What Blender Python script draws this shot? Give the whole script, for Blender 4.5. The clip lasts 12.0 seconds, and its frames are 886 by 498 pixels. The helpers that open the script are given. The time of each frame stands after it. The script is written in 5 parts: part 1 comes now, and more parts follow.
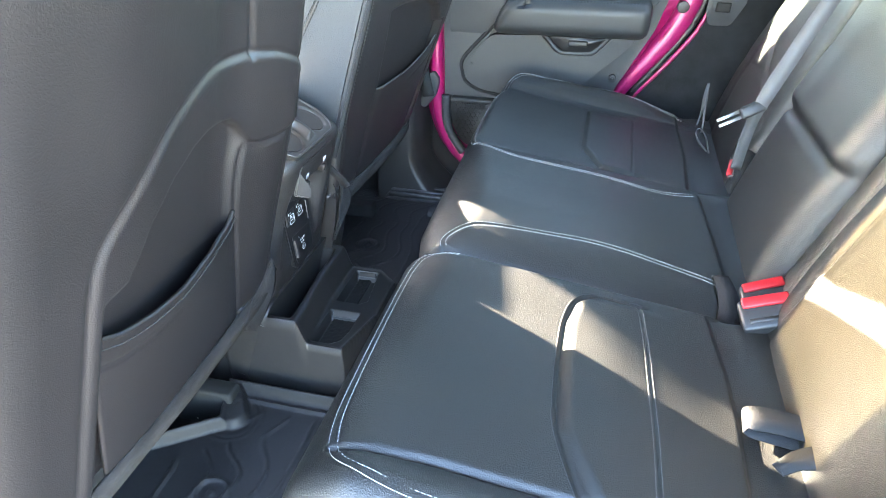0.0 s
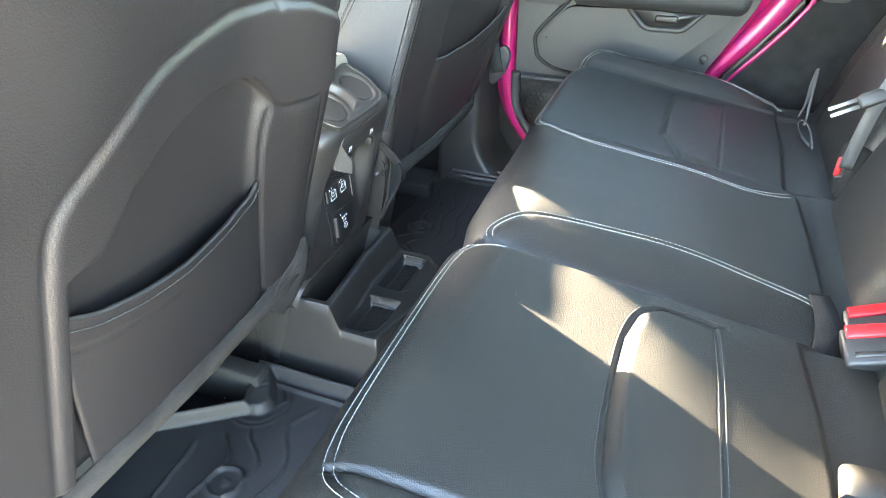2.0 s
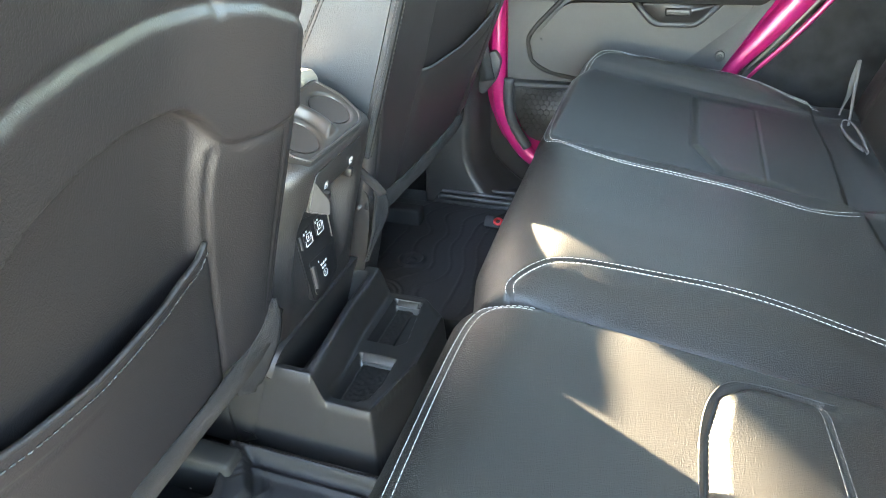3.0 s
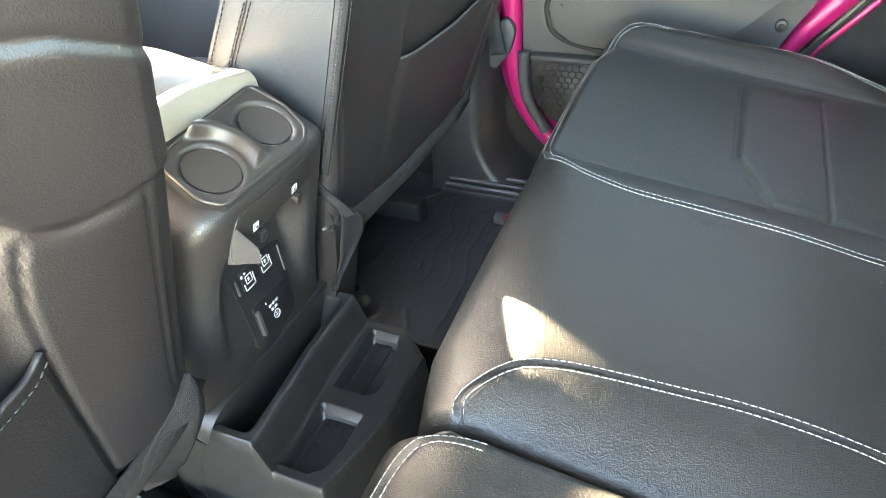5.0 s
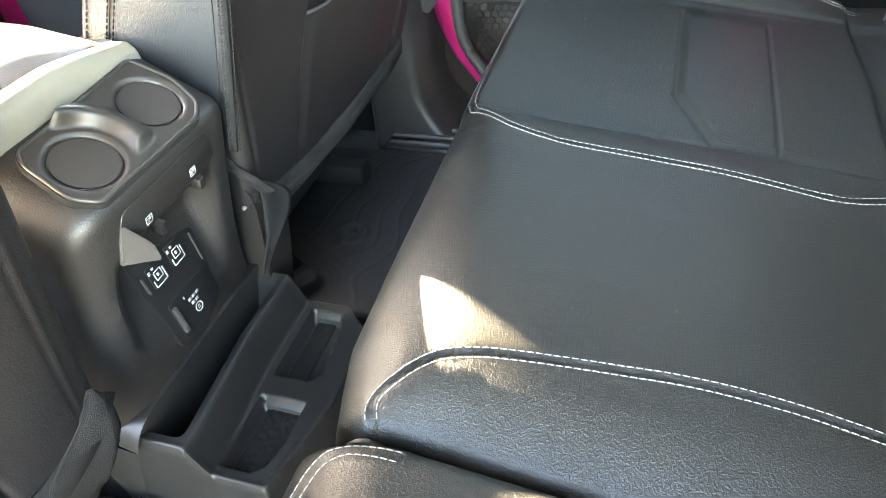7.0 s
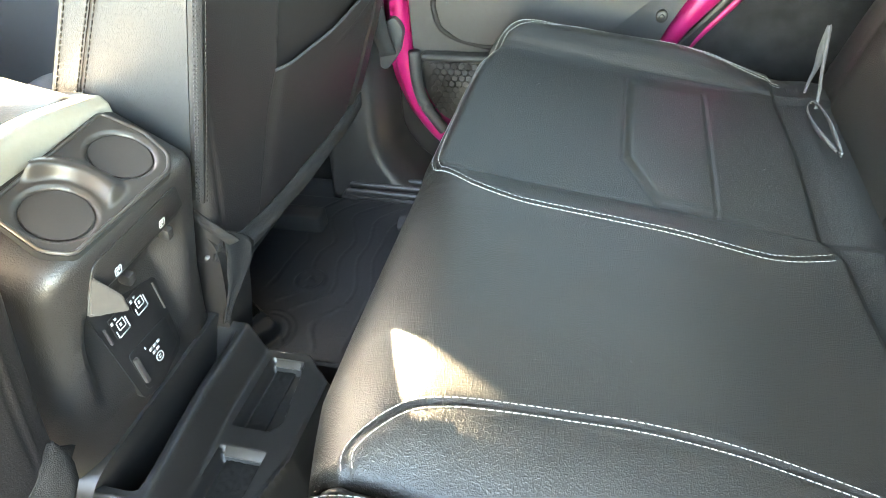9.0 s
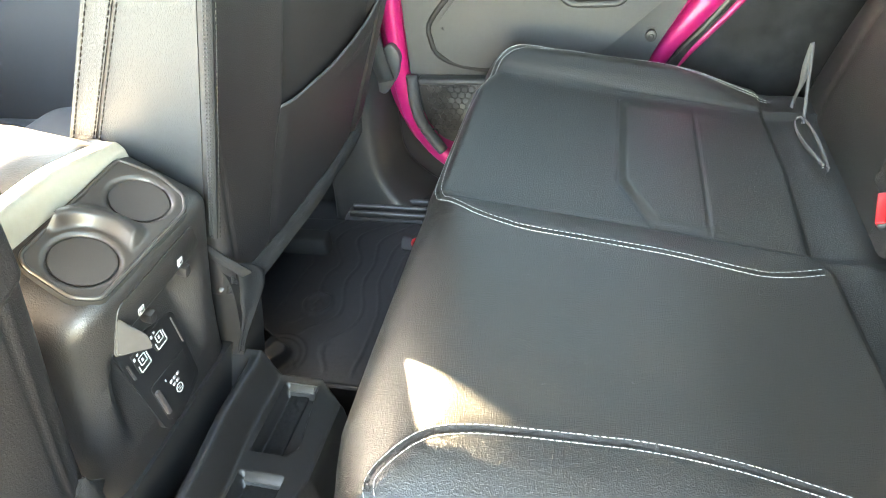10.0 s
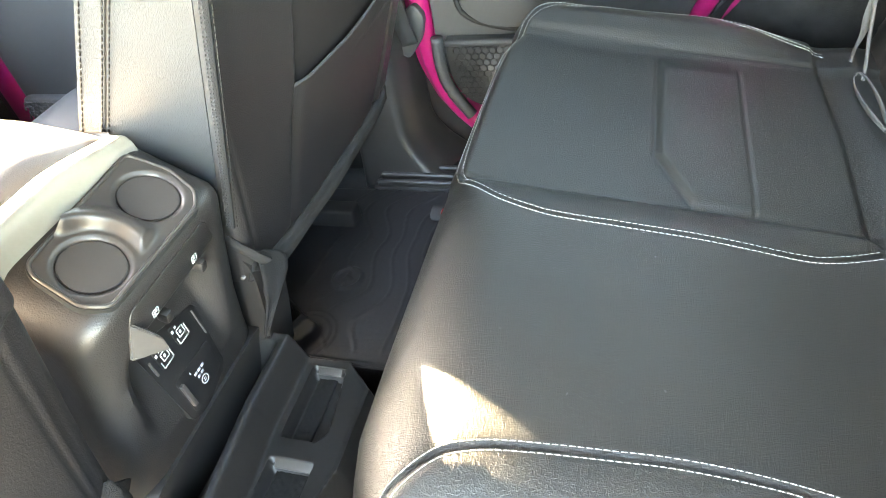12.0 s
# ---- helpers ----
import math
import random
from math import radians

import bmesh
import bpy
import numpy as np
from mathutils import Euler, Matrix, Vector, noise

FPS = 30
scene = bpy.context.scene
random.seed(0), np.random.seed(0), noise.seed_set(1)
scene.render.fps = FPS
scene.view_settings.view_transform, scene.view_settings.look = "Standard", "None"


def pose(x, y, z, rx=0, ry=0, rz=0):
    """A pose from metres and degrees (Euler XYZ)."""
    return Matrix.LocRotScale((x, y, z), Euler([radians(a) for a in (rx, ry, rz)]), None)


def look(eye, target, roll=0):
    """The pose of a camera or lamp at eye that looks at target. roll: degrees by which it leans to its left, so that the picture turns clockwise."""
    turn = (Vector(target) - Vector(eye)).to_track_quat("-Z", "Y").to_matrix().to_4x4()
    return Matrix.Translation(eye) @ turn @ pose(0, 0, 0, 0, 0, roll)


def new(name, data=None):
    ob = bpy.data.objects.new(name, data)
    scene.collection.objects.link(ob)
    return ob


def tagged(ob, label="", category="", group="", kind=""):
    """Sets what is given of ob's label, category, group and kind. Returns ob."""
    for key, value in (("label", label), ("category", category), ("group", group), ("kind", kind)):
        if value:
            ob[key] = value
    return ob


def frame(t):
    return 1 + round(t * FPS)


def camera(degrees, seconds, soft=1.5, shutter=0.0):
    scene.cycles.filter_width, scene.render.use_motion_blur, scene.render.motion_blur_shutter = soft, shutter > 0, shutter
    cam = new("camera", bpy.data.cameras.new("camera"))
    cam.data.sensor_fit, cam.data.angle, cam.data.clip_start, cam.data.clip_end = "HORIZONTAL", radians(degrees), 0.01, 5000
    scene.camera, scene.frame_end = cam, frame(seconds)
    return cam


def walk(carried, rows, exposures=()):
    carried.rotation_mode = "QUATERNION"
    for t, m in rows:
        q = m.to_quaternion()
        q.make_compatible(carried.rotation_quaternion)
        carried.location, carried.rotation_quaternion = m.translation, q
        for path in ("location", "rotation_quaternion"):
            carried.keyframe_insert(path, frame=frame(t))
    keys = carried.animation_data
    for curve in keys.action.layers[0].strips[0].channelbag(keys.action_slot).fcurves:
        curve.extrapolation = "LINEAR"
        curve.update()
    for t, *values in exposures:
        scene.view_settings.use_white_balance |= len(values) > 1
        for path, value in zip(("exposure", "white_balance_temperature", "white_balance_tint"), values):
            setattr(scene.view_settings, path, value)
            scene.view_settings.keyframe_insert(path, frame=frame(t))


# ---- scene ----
cam = camera(68.7, 12.0, soft=0.8)
SUN_UP = 16.0
PATH = [
    (0, (0.011, -0.884, 0.838), (-0.422, 0.767, -0.204), -0.7),
    (0.5, (0.012, -0.875, 0.827), (-0.461, 0.759, -0.225), -0.7),
    (1, (0.022, -0.86, 0.823), (-0.502, 0.77, -0.212), -2.1),
    (1.5, (0.029, -0.834, 0.809), (-0.598, 0.749, -0.24), -1.7),
    (2, (0.015, -0.787, 0.789), (-0.615, 0.773, -0.293), -0.6),
    (2.5, (-0.04, -0.695, 0.754), (-0.603, 0.876, -0.348), -0.3),
    (3, (-0.066, -0.636, 0.744), (-0.653, 0.951, -0.322), -2.8),
    (3.2, (-0.07, -0.612, 0.739), (-0.65, 0.991, -0.308), -2.8),
    (4.8, (-0.057, -0.434, 0.743), (-0.74, 1.015, -0.455), -4.9),
    (5, (-0.054, -0.419, 0.743), (-0.748, 1.018, -0.462), -5.4),
    (5.5, (-0.049, -0.385, 0.734), (-0.747, 1.007, -0.521), -7.5),
    (6, (-0.038, -0.363, 0.723), (-0.681, 1.014, -0.578), -8.9),
    (6.5, (-0.035, -0.353, 0.717), (-0.651, 1.012, -0.609), -9.1),
    (6.7, (-0.032, -0.35, 0.718), (-0.643, 1.01, -0.615), -9.4),
    (8.3, (-0.02, -0.364, 0.745), (-0.641, 1.088, -0.482), -9.0),
    (8.5, (-0.012, -0.373, 0.75), (-0.619, 1.121, -0.433), -9.5),
    (9, (-0.039, -0.368, 0.745), (-0.503, 1.126, -0.501), -4.8),
    (9.5, (-0.057, -0.363, 0.764), (-0.404, 1.141, -0.507), -2.2),
    (10, (-0.04, -0.377, 0.778), (-0.506, 1.131, -0.451), -6.8),
    (10.5, (-0.024, -0.376, 0.783), (-0.539, 1.099, -0.465), -9.8),
    (11, (-0.031, -0.347, 0.787), (-0.576, 1.072, -0.513), -11.2),
    (11.5, (-0.029, -0.333, 0.785), (-0.616, 1.061, -0.524), -11.9),
    (12, (-0.032, -0.323, 0.785), (-0.611, 1.05, -0.549), -11.8),
]
walk(cam, [(t, look(eye, target, roll)) for t, eye, target, roll in PATH], exposures=[(0.0, 7.14, 6500, 13), (1.5, 7.34, 7100, 11), (2.5, 7.48, 7400, 11), (3.0, 7.40, 7500, 11), (5.0, 7.58, 8200, 12), (6.5, 7.42, 8200, 13), (8.5, 7.78, 8400, 9), (12.0, 7.92, 8600, 12)])

# ---- sky, sun, exposure ----
SUN_WAY = Vector((0.915, -0.40, -math.tan(radians(SUN_UP)))).normalized()
world = bpy.data.worlds.new("sky")
scene.world = world
world.use_nodes = True
sky = world.node_tree.nodes.new("ShaderNodeTexSky")
sky.sky_type, sky.sun_disc = "NISHITA", False
sky.sun_elevation, sky.sun_rotation = radians(SUN_UP), math.atan2(-SUN_WAY.x, -SUN_WAY.y)
back = world.node_tree.nodes["Background"]
back.inputs["Strength"].default_value = 0.068
world.node_tree.links.new(sky.outputs["Color"], back.inputs["Color"])
sun_data = bpy.data.lights.new("sun", "SUN")
sun_data.energy, sun_data.angle, sun_data.color = 4.8, radians(0.5), (1.0, 0.87, 0.66)
sun = new("sun", sun_data)
sun.matrix_world = look((0, 0, 0), SUN_WAY)


# ---- materials ----
def surface(name, color, rough, grain=None, var=(9.0, 0.25), metal=0.0, coat=0.0, spec=0.5, sheen=0.0, dust=0.0):
    """A procedural surface. grain: (kind, cells a metre, bump strength, depth in metres). var: (patches a metre, share of colour)."""
    m = bpy.data.materials.new(name)
    m.use_nodes = True
    nt = m.node_tree
    n, l = nt.nodes, nt.links
    b = n["Principled BSDF"]
    b.inputs["Metallic"].default_value = metal
    b.inputs["Coat Weight"].default_value = coat
    b.inputs["Coat Roughness"].default_value = 0.06
    b.inputs["Specular IOR Level"].default_value = spec
    b.inputs["Sheen Weight"].default_value = sheen
    co = n.new("ShaderNodeTexCoord")
    big = n.new("ShaderNodeTexNoise")
    big.inputs["Scale"].default_value, big.inputs["Detail"].default_value = var[0], 5.0
    fine = n.new("ShaderNodeTexNoise")
    fine.inputs["Scale"].default_value, fine.inputs["Detail"].default_value = var[0] * 23, 3.0
    both = n.new("ShaderNodeMath")
    both.operation = "MULTIPLY_ADD"
    both.inputs[1].default_value = 0.35
    l.new(co.outputs["Object"], big.inputs["Vector"])
    l.new(co.outputs["Object"], fine.inputs["Vector"])
    l.new(fine.outputs["Fac"], both.inputs[0])
    l.new(big.outputs["Fac"], both.inputs[2])
    ramp = n.new("ShaderNodeMapRange")
    ramp.inputs["From Min"].default_value, ramp.inputs["From Max"].default_value = 0.4, 0.95
    l.new(both.outputs[0], ramp.inputs["Value"])
    mix = n.new("ShaderNodeMix")
    mix.data_type = "RGBA"
    mix.inputs["A"].default_value = (*[c * (1 - var[1]) for c in color], 1)
    mix.inputs["B"].default_value = (*[min(1, c * (1 + var[1])) for c in color], 1)
    l.new(ramp.outputs["Result"], mix.inputs["Factor"])
    out = mix.outputs["Result"]
    if dust:
        specks = n.new("ShaderNodeTexNoise")
        specks.inputs["Scale"].default_value, specks.inputs["Detail"].default_value = 260.0, 2.0
        cut = n.new("ShaderNodeMapRange")
        cut.inputs["From Min"].default_value, cut.inputs["From Max"].default_value = 0.70, 0.78
        cut.inputs["To Max"].default_value = dust
        l.new(co.outputs["Object"], specks.inputs["Vector"])
        l.new(specks.outputs["Fac"], cut.inputs["Value"])
        top = n.new("ShaderNodeMix")
        top.data_type = "RGBA"
        top.inputs["B"].default_value = (0.35, 0.33, 0.30, 1)
        l.new(cut.outputs["Result"], top.inputs["Factor"])
        l.new(out, top.inputs["A"])
        out = top.outputs["Result"]
    l.new(out, b.inputs["Base Color"])
    gloss = n.new("ShaderNodeMapRange")
    gloss.inputs["To Min"].default_value, gloss.inputs["To Max"].default_value = rough * 0.88, min(1, rough * 1.12)
    l.new(both.outputs[0], gloss.inputs["Value"])
    l.new(gloss.outputs["Result"], b.inputs["Roughness"])
    if grain:
        kind, scale, strength, depth = grain
        bump = n.new("ShaderNodeBump")
        bump.inputs["Strength"].default_value, bump.inputs["Distance"].default_value = strength, depth
        if kind == "leather":
            warp = n.new("ShaderNodeTexNoise")
            warp.inputs["Scale"].default_value = scale * 0.6
            add = n.new("ShaderNodeMix")
            add.data_type, add.blend_type = "RGBA", "LINEAR_LIGHT"
            add.inputs["Factor"].default_value = 0.0022
            tex = n.new("ShaderNodeTexVoronoi")
            tex.feature = "SMOOTH_F1"
            tex.inputs["Scale"].default_value = scale
            soft = n.new("ShaderNodeMapRange")
            soft.interpolation_type = "SMOOTHSTEP"
            soft.inputs["From Min"].default_value, soft.inputs["From Max"].default_value = 0.62, 0.08
            l.new(co.outputs["Object"], warp.inputs["Vector"])
            l.new(co.outputs["Object"], add.inputs["A"])
            l.new(warp.outputs["Color"], add.inputs["B"])
            l.new(add.outputs["Result"], tex.inputs["Vector"])
            l.new(tex.outputs["Distance"], soft.inputs["Value"])
            l.new(soft.outputs["Result"], bump.inputs["Height"])
            folds = n.new("ShaderNodeTexNoise")
            folds.inputs["Scale"].default_value, folds.inputs["Detail"].default_value, folds.inputs["Distortion"].default_value = 38.0, 3.0, 0.8
            slack = n.new("ShaderNodeBump")
            slack.inputs["Strength"].default_value, slack.inputs["Distance"].default_value = 0.07, 0.003
            l.new(co.outputs["Object"], folds.inputs["Vector"])
            l.new(folds.outputs["Fac"], slack.inputs["Height"])
            l.new(slack.outputs["Normal"], bump.inputs["Normal"])
        else:
            tex = n.new("ShaderNodeTexNoise")
            tex.inputs["Scale"].default_value, tex.inputs["Detail"].default_value = scale, 4.0
            l.new(co.outputs["Object"], tex.inputs["Vector"])
            l.new(tex.outputs["Fac"], bump.inputs["Height"])
        l.new(bump.outputs["Normal"], b.inputs["Normal"])
    return m


LEATHER = surface("black_leather", (0.0085, 0.0083, 0.0074), 0.41, ("leather", 760, 0.55, 0.0005), (7, 0.15), spec=0.66, dust=0.05)
LID_LEATHER = surface("armrest_leather", (0.030, 0.030, 0.031), 0.30, ("leather", 620, 0.22, 0.0004), (7, 0.15))
LEATHER_SMOOTH = surface("black_leather_smooth", (0.028, 0.029, 0.030), 0.46, ("leather", 560, 0.28, 0.0004), (7, 0.15))
VINYL = surface("grained_vinyl", (0.022, 0.0255, 0.029), 0.50, ("leather", 640, 0.48, 0.0005), (8, 0.15))
BACKING = surface("seat_back_vinyl", (0.0145, 0.0124, 0.0126), 0.40, ("leather", 580, 0.30, 0.0004), (6, 0.2), spec=0.75)
PLASTIC = surface("dark_plastic", (0.0185, 0.0162, 0.0155), 0.42, ("leather", 640, 0.34, 0.0004), (10, 0.2), spec=0.58)
DOOR_PLASTIC = surface("door_plastic", (0.033, 0.033, 0.0345), 0.52, ("noise", 1100, 0.25, 0.0003), (10, 0.15))
SATIN = surface("satin_plastic", (0.056, 0.050, 0.047), 0.36, ("noise", 1500, 0.1, 0.0002), (10, 0.2))
BAND_PLASTIC = surface("silver_plastic", (0.25, 0.228, 0.188), 0.38, ("noise", 1500, 0.1, 0.0002), (10, 0.12))
CUP_PLASTIC = surface("cup_plastic", (0.034, 0.029, 0.0265), 0.36, ("noise", 1500, 0.1, 0.0002), (10, 0.2))
GLOSS = surface("gloss_black", (0.013, 0.012, 0.012), 0.34, None, (10, 0.2))
RUBBER = surface("black_rubber", (0.013, 0.013, 0.0145), 0.55, ("noise", 900, 0.35, 0.0005), (9, 0.35), spec=0.3, dust=0.05)
TRIM_PLASTIC = surface("trim_plastic", (0.022, 0.0208, 0.0208), 0.40, ("noise", 1300, 0.15, 0.0002), (10, 0.2))
BUCKLE_PLASTIC = surface("buckle_plastic", (0.018, 0.018, 0.019), 0.45, ("noise", 1300, 0.2, 0.0002), (14, 0.2))
CUP_RUBBER = surface("cup_rubber", (0.030, 0.024, 0.022), 0.75, ("noise", 900, 0.3, 0.0003), (20, 0.25))
CARPET = surface("dark_carpet", (0.016, 0.0165, 0.0175), 1.0, ("noise", 900, 0.8, 0.0014), (30, 0.5), spec=0.15, sheen=0.15)
FELT = surface("grey_cloth", (0.0225, 0.0205, 0.0200), 1.0, ("noise", 900, 0.9, 0.0014), (25, 0.45), spec=0.1, sheen=0.03)
WEBBING = surface("belt_webbing", (0.070, 0.070, 0.073), 0.6, ("noise", 900, 0.6, 0.0008), (30, 0.2))
BLACK_WEBBING = surface("black_webbing", (0.006, 0.0065, 0.008), 0.8, ("noise", 900, 0.6, 0.0008), (30, 0.2))
THREAD = surface("white_thread", (0.42, 0.42, 0.405), 0.7, None, (60, 0.12))
THREAD_GREY = surface("grey_thread", (0.10, 0.10, 0.097), 0.7, None, (60, 0.15))
DARK_THREAD = surface("dark_thread", (0.028, 0.030, 0.032), 0.7, None, (60, 0.2))
PINK = surface("pink_paint", (0.36, 0.010, 0.105), 0.28, None, (8, 0.1), metal=0.25, coat=1.0)
RED = surface("red_plastic", (0.36, 0.008, 0.012), 0.38, None, (20, 0.15))
STEEL = surface("bare_steel", (0.55, 0.55, 0.55), 0.28, None, (20, 0.15), metal=1.0)
PRINT = surface("white_print", (0.45, 0.45, 0.45), 0.5, None, (50, 0.05))
HEADLINER = surface("headliner", (0.10, 0.10, 0.102), 0.9, ("noise", 600, 0.5, 0.001), (9, 0.15))
ASPHALT = surface("grey_asphalt", (0.14, 0.138, 0.132), 0.9, ("noise", 90, 0.6, 0.004), (2, 0.25))
# Near-black: shade under seats put into the colour; also black thread and rubber.
SHADE = surface("shade_black", (0.008, 0.008, 0.008), 0.7, ("noise", 700, 0.3, 0.0005), (10, 0.3))


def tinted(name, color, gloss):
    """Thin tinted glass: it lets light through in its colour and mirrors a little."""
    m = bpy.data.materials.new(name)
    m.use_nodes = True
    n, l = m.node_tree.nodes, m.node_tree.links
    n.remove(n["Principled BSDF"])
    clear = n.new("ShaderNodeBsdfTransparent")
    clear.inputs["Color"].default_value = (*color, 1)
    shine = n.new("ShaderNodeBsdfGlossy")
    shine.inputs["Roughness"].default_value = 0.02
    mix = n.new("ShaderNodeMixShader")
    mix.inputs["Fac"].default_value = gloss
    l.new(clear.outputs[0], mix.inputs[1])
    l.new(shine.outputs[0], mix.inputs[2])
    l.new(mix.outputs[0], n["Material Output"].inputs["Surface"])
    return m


CLEAR_GLASS = tinted("clear_glass", (0.75, 0.80, 0.78), 0.05)
TINT_GLASS = tinted("tinted_glass", (0.42, 0.45, 0.44), 0.05)
# Brown see-through filter for the added sheets that weaken the sun.
SUN_FILTER = tinted("sun_filter_brown", (0.20, 0.185, 0.14), 0.05)


# ---- builders ----
def smooth01(t):
    t = min(1.0, max(0.0, t))
    return t * t * (3 - 2 * t)


def lerp_table(x, xs, ys):
    return float(np.interp(x, xs, ys))


def thing(name, base, label, category, group="", kind=""):
    ob = new(name)
    ob.location = base
    ob.empty_display_size = 0.05
    return tagged(ob, label, category, group, kind)


def adopt(ob, parent):
    if parent is not None:
        ob.parent = parent
        if parent.data is None:
            ob.matrix_parent_inverse = Matrix.Translation(-parent.location)
    return ob


def part(name, shape, material, parent, label="", angle=None, kind=""):
    """Links a shape (a bmesh, or verts and faces) as one mesh object under its thing."""
    me = bpy.data.meshes.new(name)
    bm = shape
    if not isinstance(shape, bmesh.types.BMesh):
        me.from_pydata(shape[0], [], shape[1])
        bm = bmesh.new()
        bm.from_mesh(me)
    bmesh.ops.recalc_face_normals(bm, faces=bm.faces)
    bm.to_mesh(me)
    bm.free()
    for p in me.polygons:
        p.use_smooth = True
    if angle:
        me.set_sharp_from_angle(angle=radians(angle))
    me.materials.append(material)
    ob = new(name, me)
    if label:
        ob["label"] = label
    if kind:
        ob["kind"] = kind
    return adopt(ob, parent)


def rbox(lo, hi, r=0.004, seg=2, m=None, bm=None):
    """A box with rounded edges, from corner to corner, then moved by m."""
    bm = bm or bmesh.new()
    lo, hi = Vector(lo), Vector(hi)
    made = bmesh.ops.create_cube(bm, size=1.0)
    vs = made["verts"]
    for v in vs:
        v.co = Vector([(lo[i] + hi[i]) / 2 + v.co[i] * (hi[i] - lo[i]) for i in range(3)])
    if r > 0:
        es = list({e for v in vs for e in v.link_edges})
        got = bmesh.ops.bevel(bm, geom=vs + es, offset=r, segments=seg, profile=0.5, affect="EDGES", clamp_overlap=True)
        vs = list({v for f in got["faces"] for v in f.verts} | {v for v in vs if v.is_valid})
    if m is not None:
        for v in vs:
            v.co = m @ v.co
    return bm


def prism(poly, lo, hi, axis="y", r=0.004, seg=2, bm=None):
    """A flat polygon, given in the other two axes, drawn out from lo to hi along axis, with its edges rounded."""
    bm = bm or bmesh.new()

    def put(a, b, c):
        return {"y": (a, c, b), "x": (c, a, b), "z": (a, b, c)}[axis]

    low = [bm.verts.new(put(a, b, lo)) for a, b in poly]
    top = [bm.verts.new(put(a, b, hi)) for a, b in poly]
    fs = [bm.faces.new(low), bm.faces.new(top[::-1])]
    k = len(poly)
    fs += [bm.faces.new((low[i], top[i], top[(i + 1) % k], low[(i + 1) % k])) for i in range(k)]
    if r > 0:
        es = list({e for f in fs for e in f.edges})
        bmesh.ops.bevel(bm, geom=es, offset=r, segments=seg, profile=0.5, affect="EDGES", clamp_overlap=True)
    return bm


def rounded(poly, r, n=5):
    """The polygon with its corners rounded."""
    out = []
    k = len(poly)
    for i in range(k):
        p, a, b = Vector(poly[i]), Vector(poly[i - 1]), Vector(poly[(i + 1) % k])
        ra = min(r, (a - p).length * 0.45)
        rb = min(r, (b - p).length * 0.45)
        s, e = p + (a - p).normalized() * ra, p + (b - p).normalized() * rb
        for j in range(n + 1):
            t = j / n
            out.append(tuple((1 - t) ** 2 * s + 2 * t * (1 - t) * p + t * t * e))
    return out


def spline(points, n):
    """n points evenly along a smooth line through the given ones."""
    pts = [Vector(p) for p in points]
    fine = []
    for i in range(len(pts) - 1):
        p0, p1, p2, p3 = pts[max(0, i - 1)], pts[i], pts[i + 1], pts[min(len(pts) - 1, i + 2)]
        for j in range(24):
            t = j / 24
            fine.append(0.5 * ((2 * p1) + (p2 - p0) * t + (2 * p0 - 5 * p1 + 4 * p2 - p3) * t * t + (3 * p1 - p0 - 3 * p2 + p3) * t ** 3))
    fine.append(pts[-1])
    gone = [0.0]
    for a, b in zip(fine, fine[1:]):
        gone.append(gone[-1] + (b - a).length)
    arr = np.array([tuple(f) for f in fine])
    at = np.linspace(0, gone[-1], n)
    return [Vector([float(np.interp(d, gone, arr[:, c])) for c in range(arr.shape[1])]) for d in at]


def tube(points, r, sides=8, ends=True):
    verts, faces = [], []
    k = len(points)
    for i, p in enumerate(points):
        d = (points[min(k - 1, i + 1)] - points[max(0, i - 1)]).normalized()
        a = d.cross(Vector((0, 0, 1)) if abs(d.z) < 0.9 else Vector((0, 1, 0))).normalized()
        b = d.cross(a)
        rr = r(i / (k - 1)) if callable(r) else r
        for j in range(sides):
            t = 2 * math.pi * j / sides
            verts.append(tuple(p + rr * (math.cos(t) * a + math.sin(t) * b)))
    for i in range(k - 1):
        for j in range(sides):
            q = (j + 1) % sides
            faces.append((i * sides + j, i * sides + q, (i + 1) * sides + q, (i + 1) * sides + j))
    if ends:
        faces += [tuple(range(sides)), tuple((k - 1) * sides + j for j in range(sides))]
    return verts, faces


def ribbon(points, sides, width, thick):
    """A band with thickness along points; sides gives the direction across it at each point."""
    verts, faces = [], []
    k = len(points)
    for i, p in enumerate(points):
        d = (points[min(k - 1, i + 1)] - points[max(0, i - 1)]).normalized()
        a = Vector(sides[i] if isinstance(sides, list) else sides)
        a = (a - d * a.dot(d)).normalized()
        w = width(i / (k - 1)) if callable(width) else width
        up = d.cross(a).normalized() * thick / 2
        for s, u in ((-1, -1), (1, -1), (1, 1), (-1, 1)):
            verts.append(tuple(p + a * s * w / 2 + up * u))
    for i in range(k - 1):
        for j in range(4):
            q = (j + 1) % 4
            faces.append((i * 4 + j, i * 4 + q, i * 4 + 4 + q, i * 4 + 4 + j))
    faces += [(0, 1, 2, 3), tuple((k - 1) * 4 + j for j in range(4))]
    return verts, faces


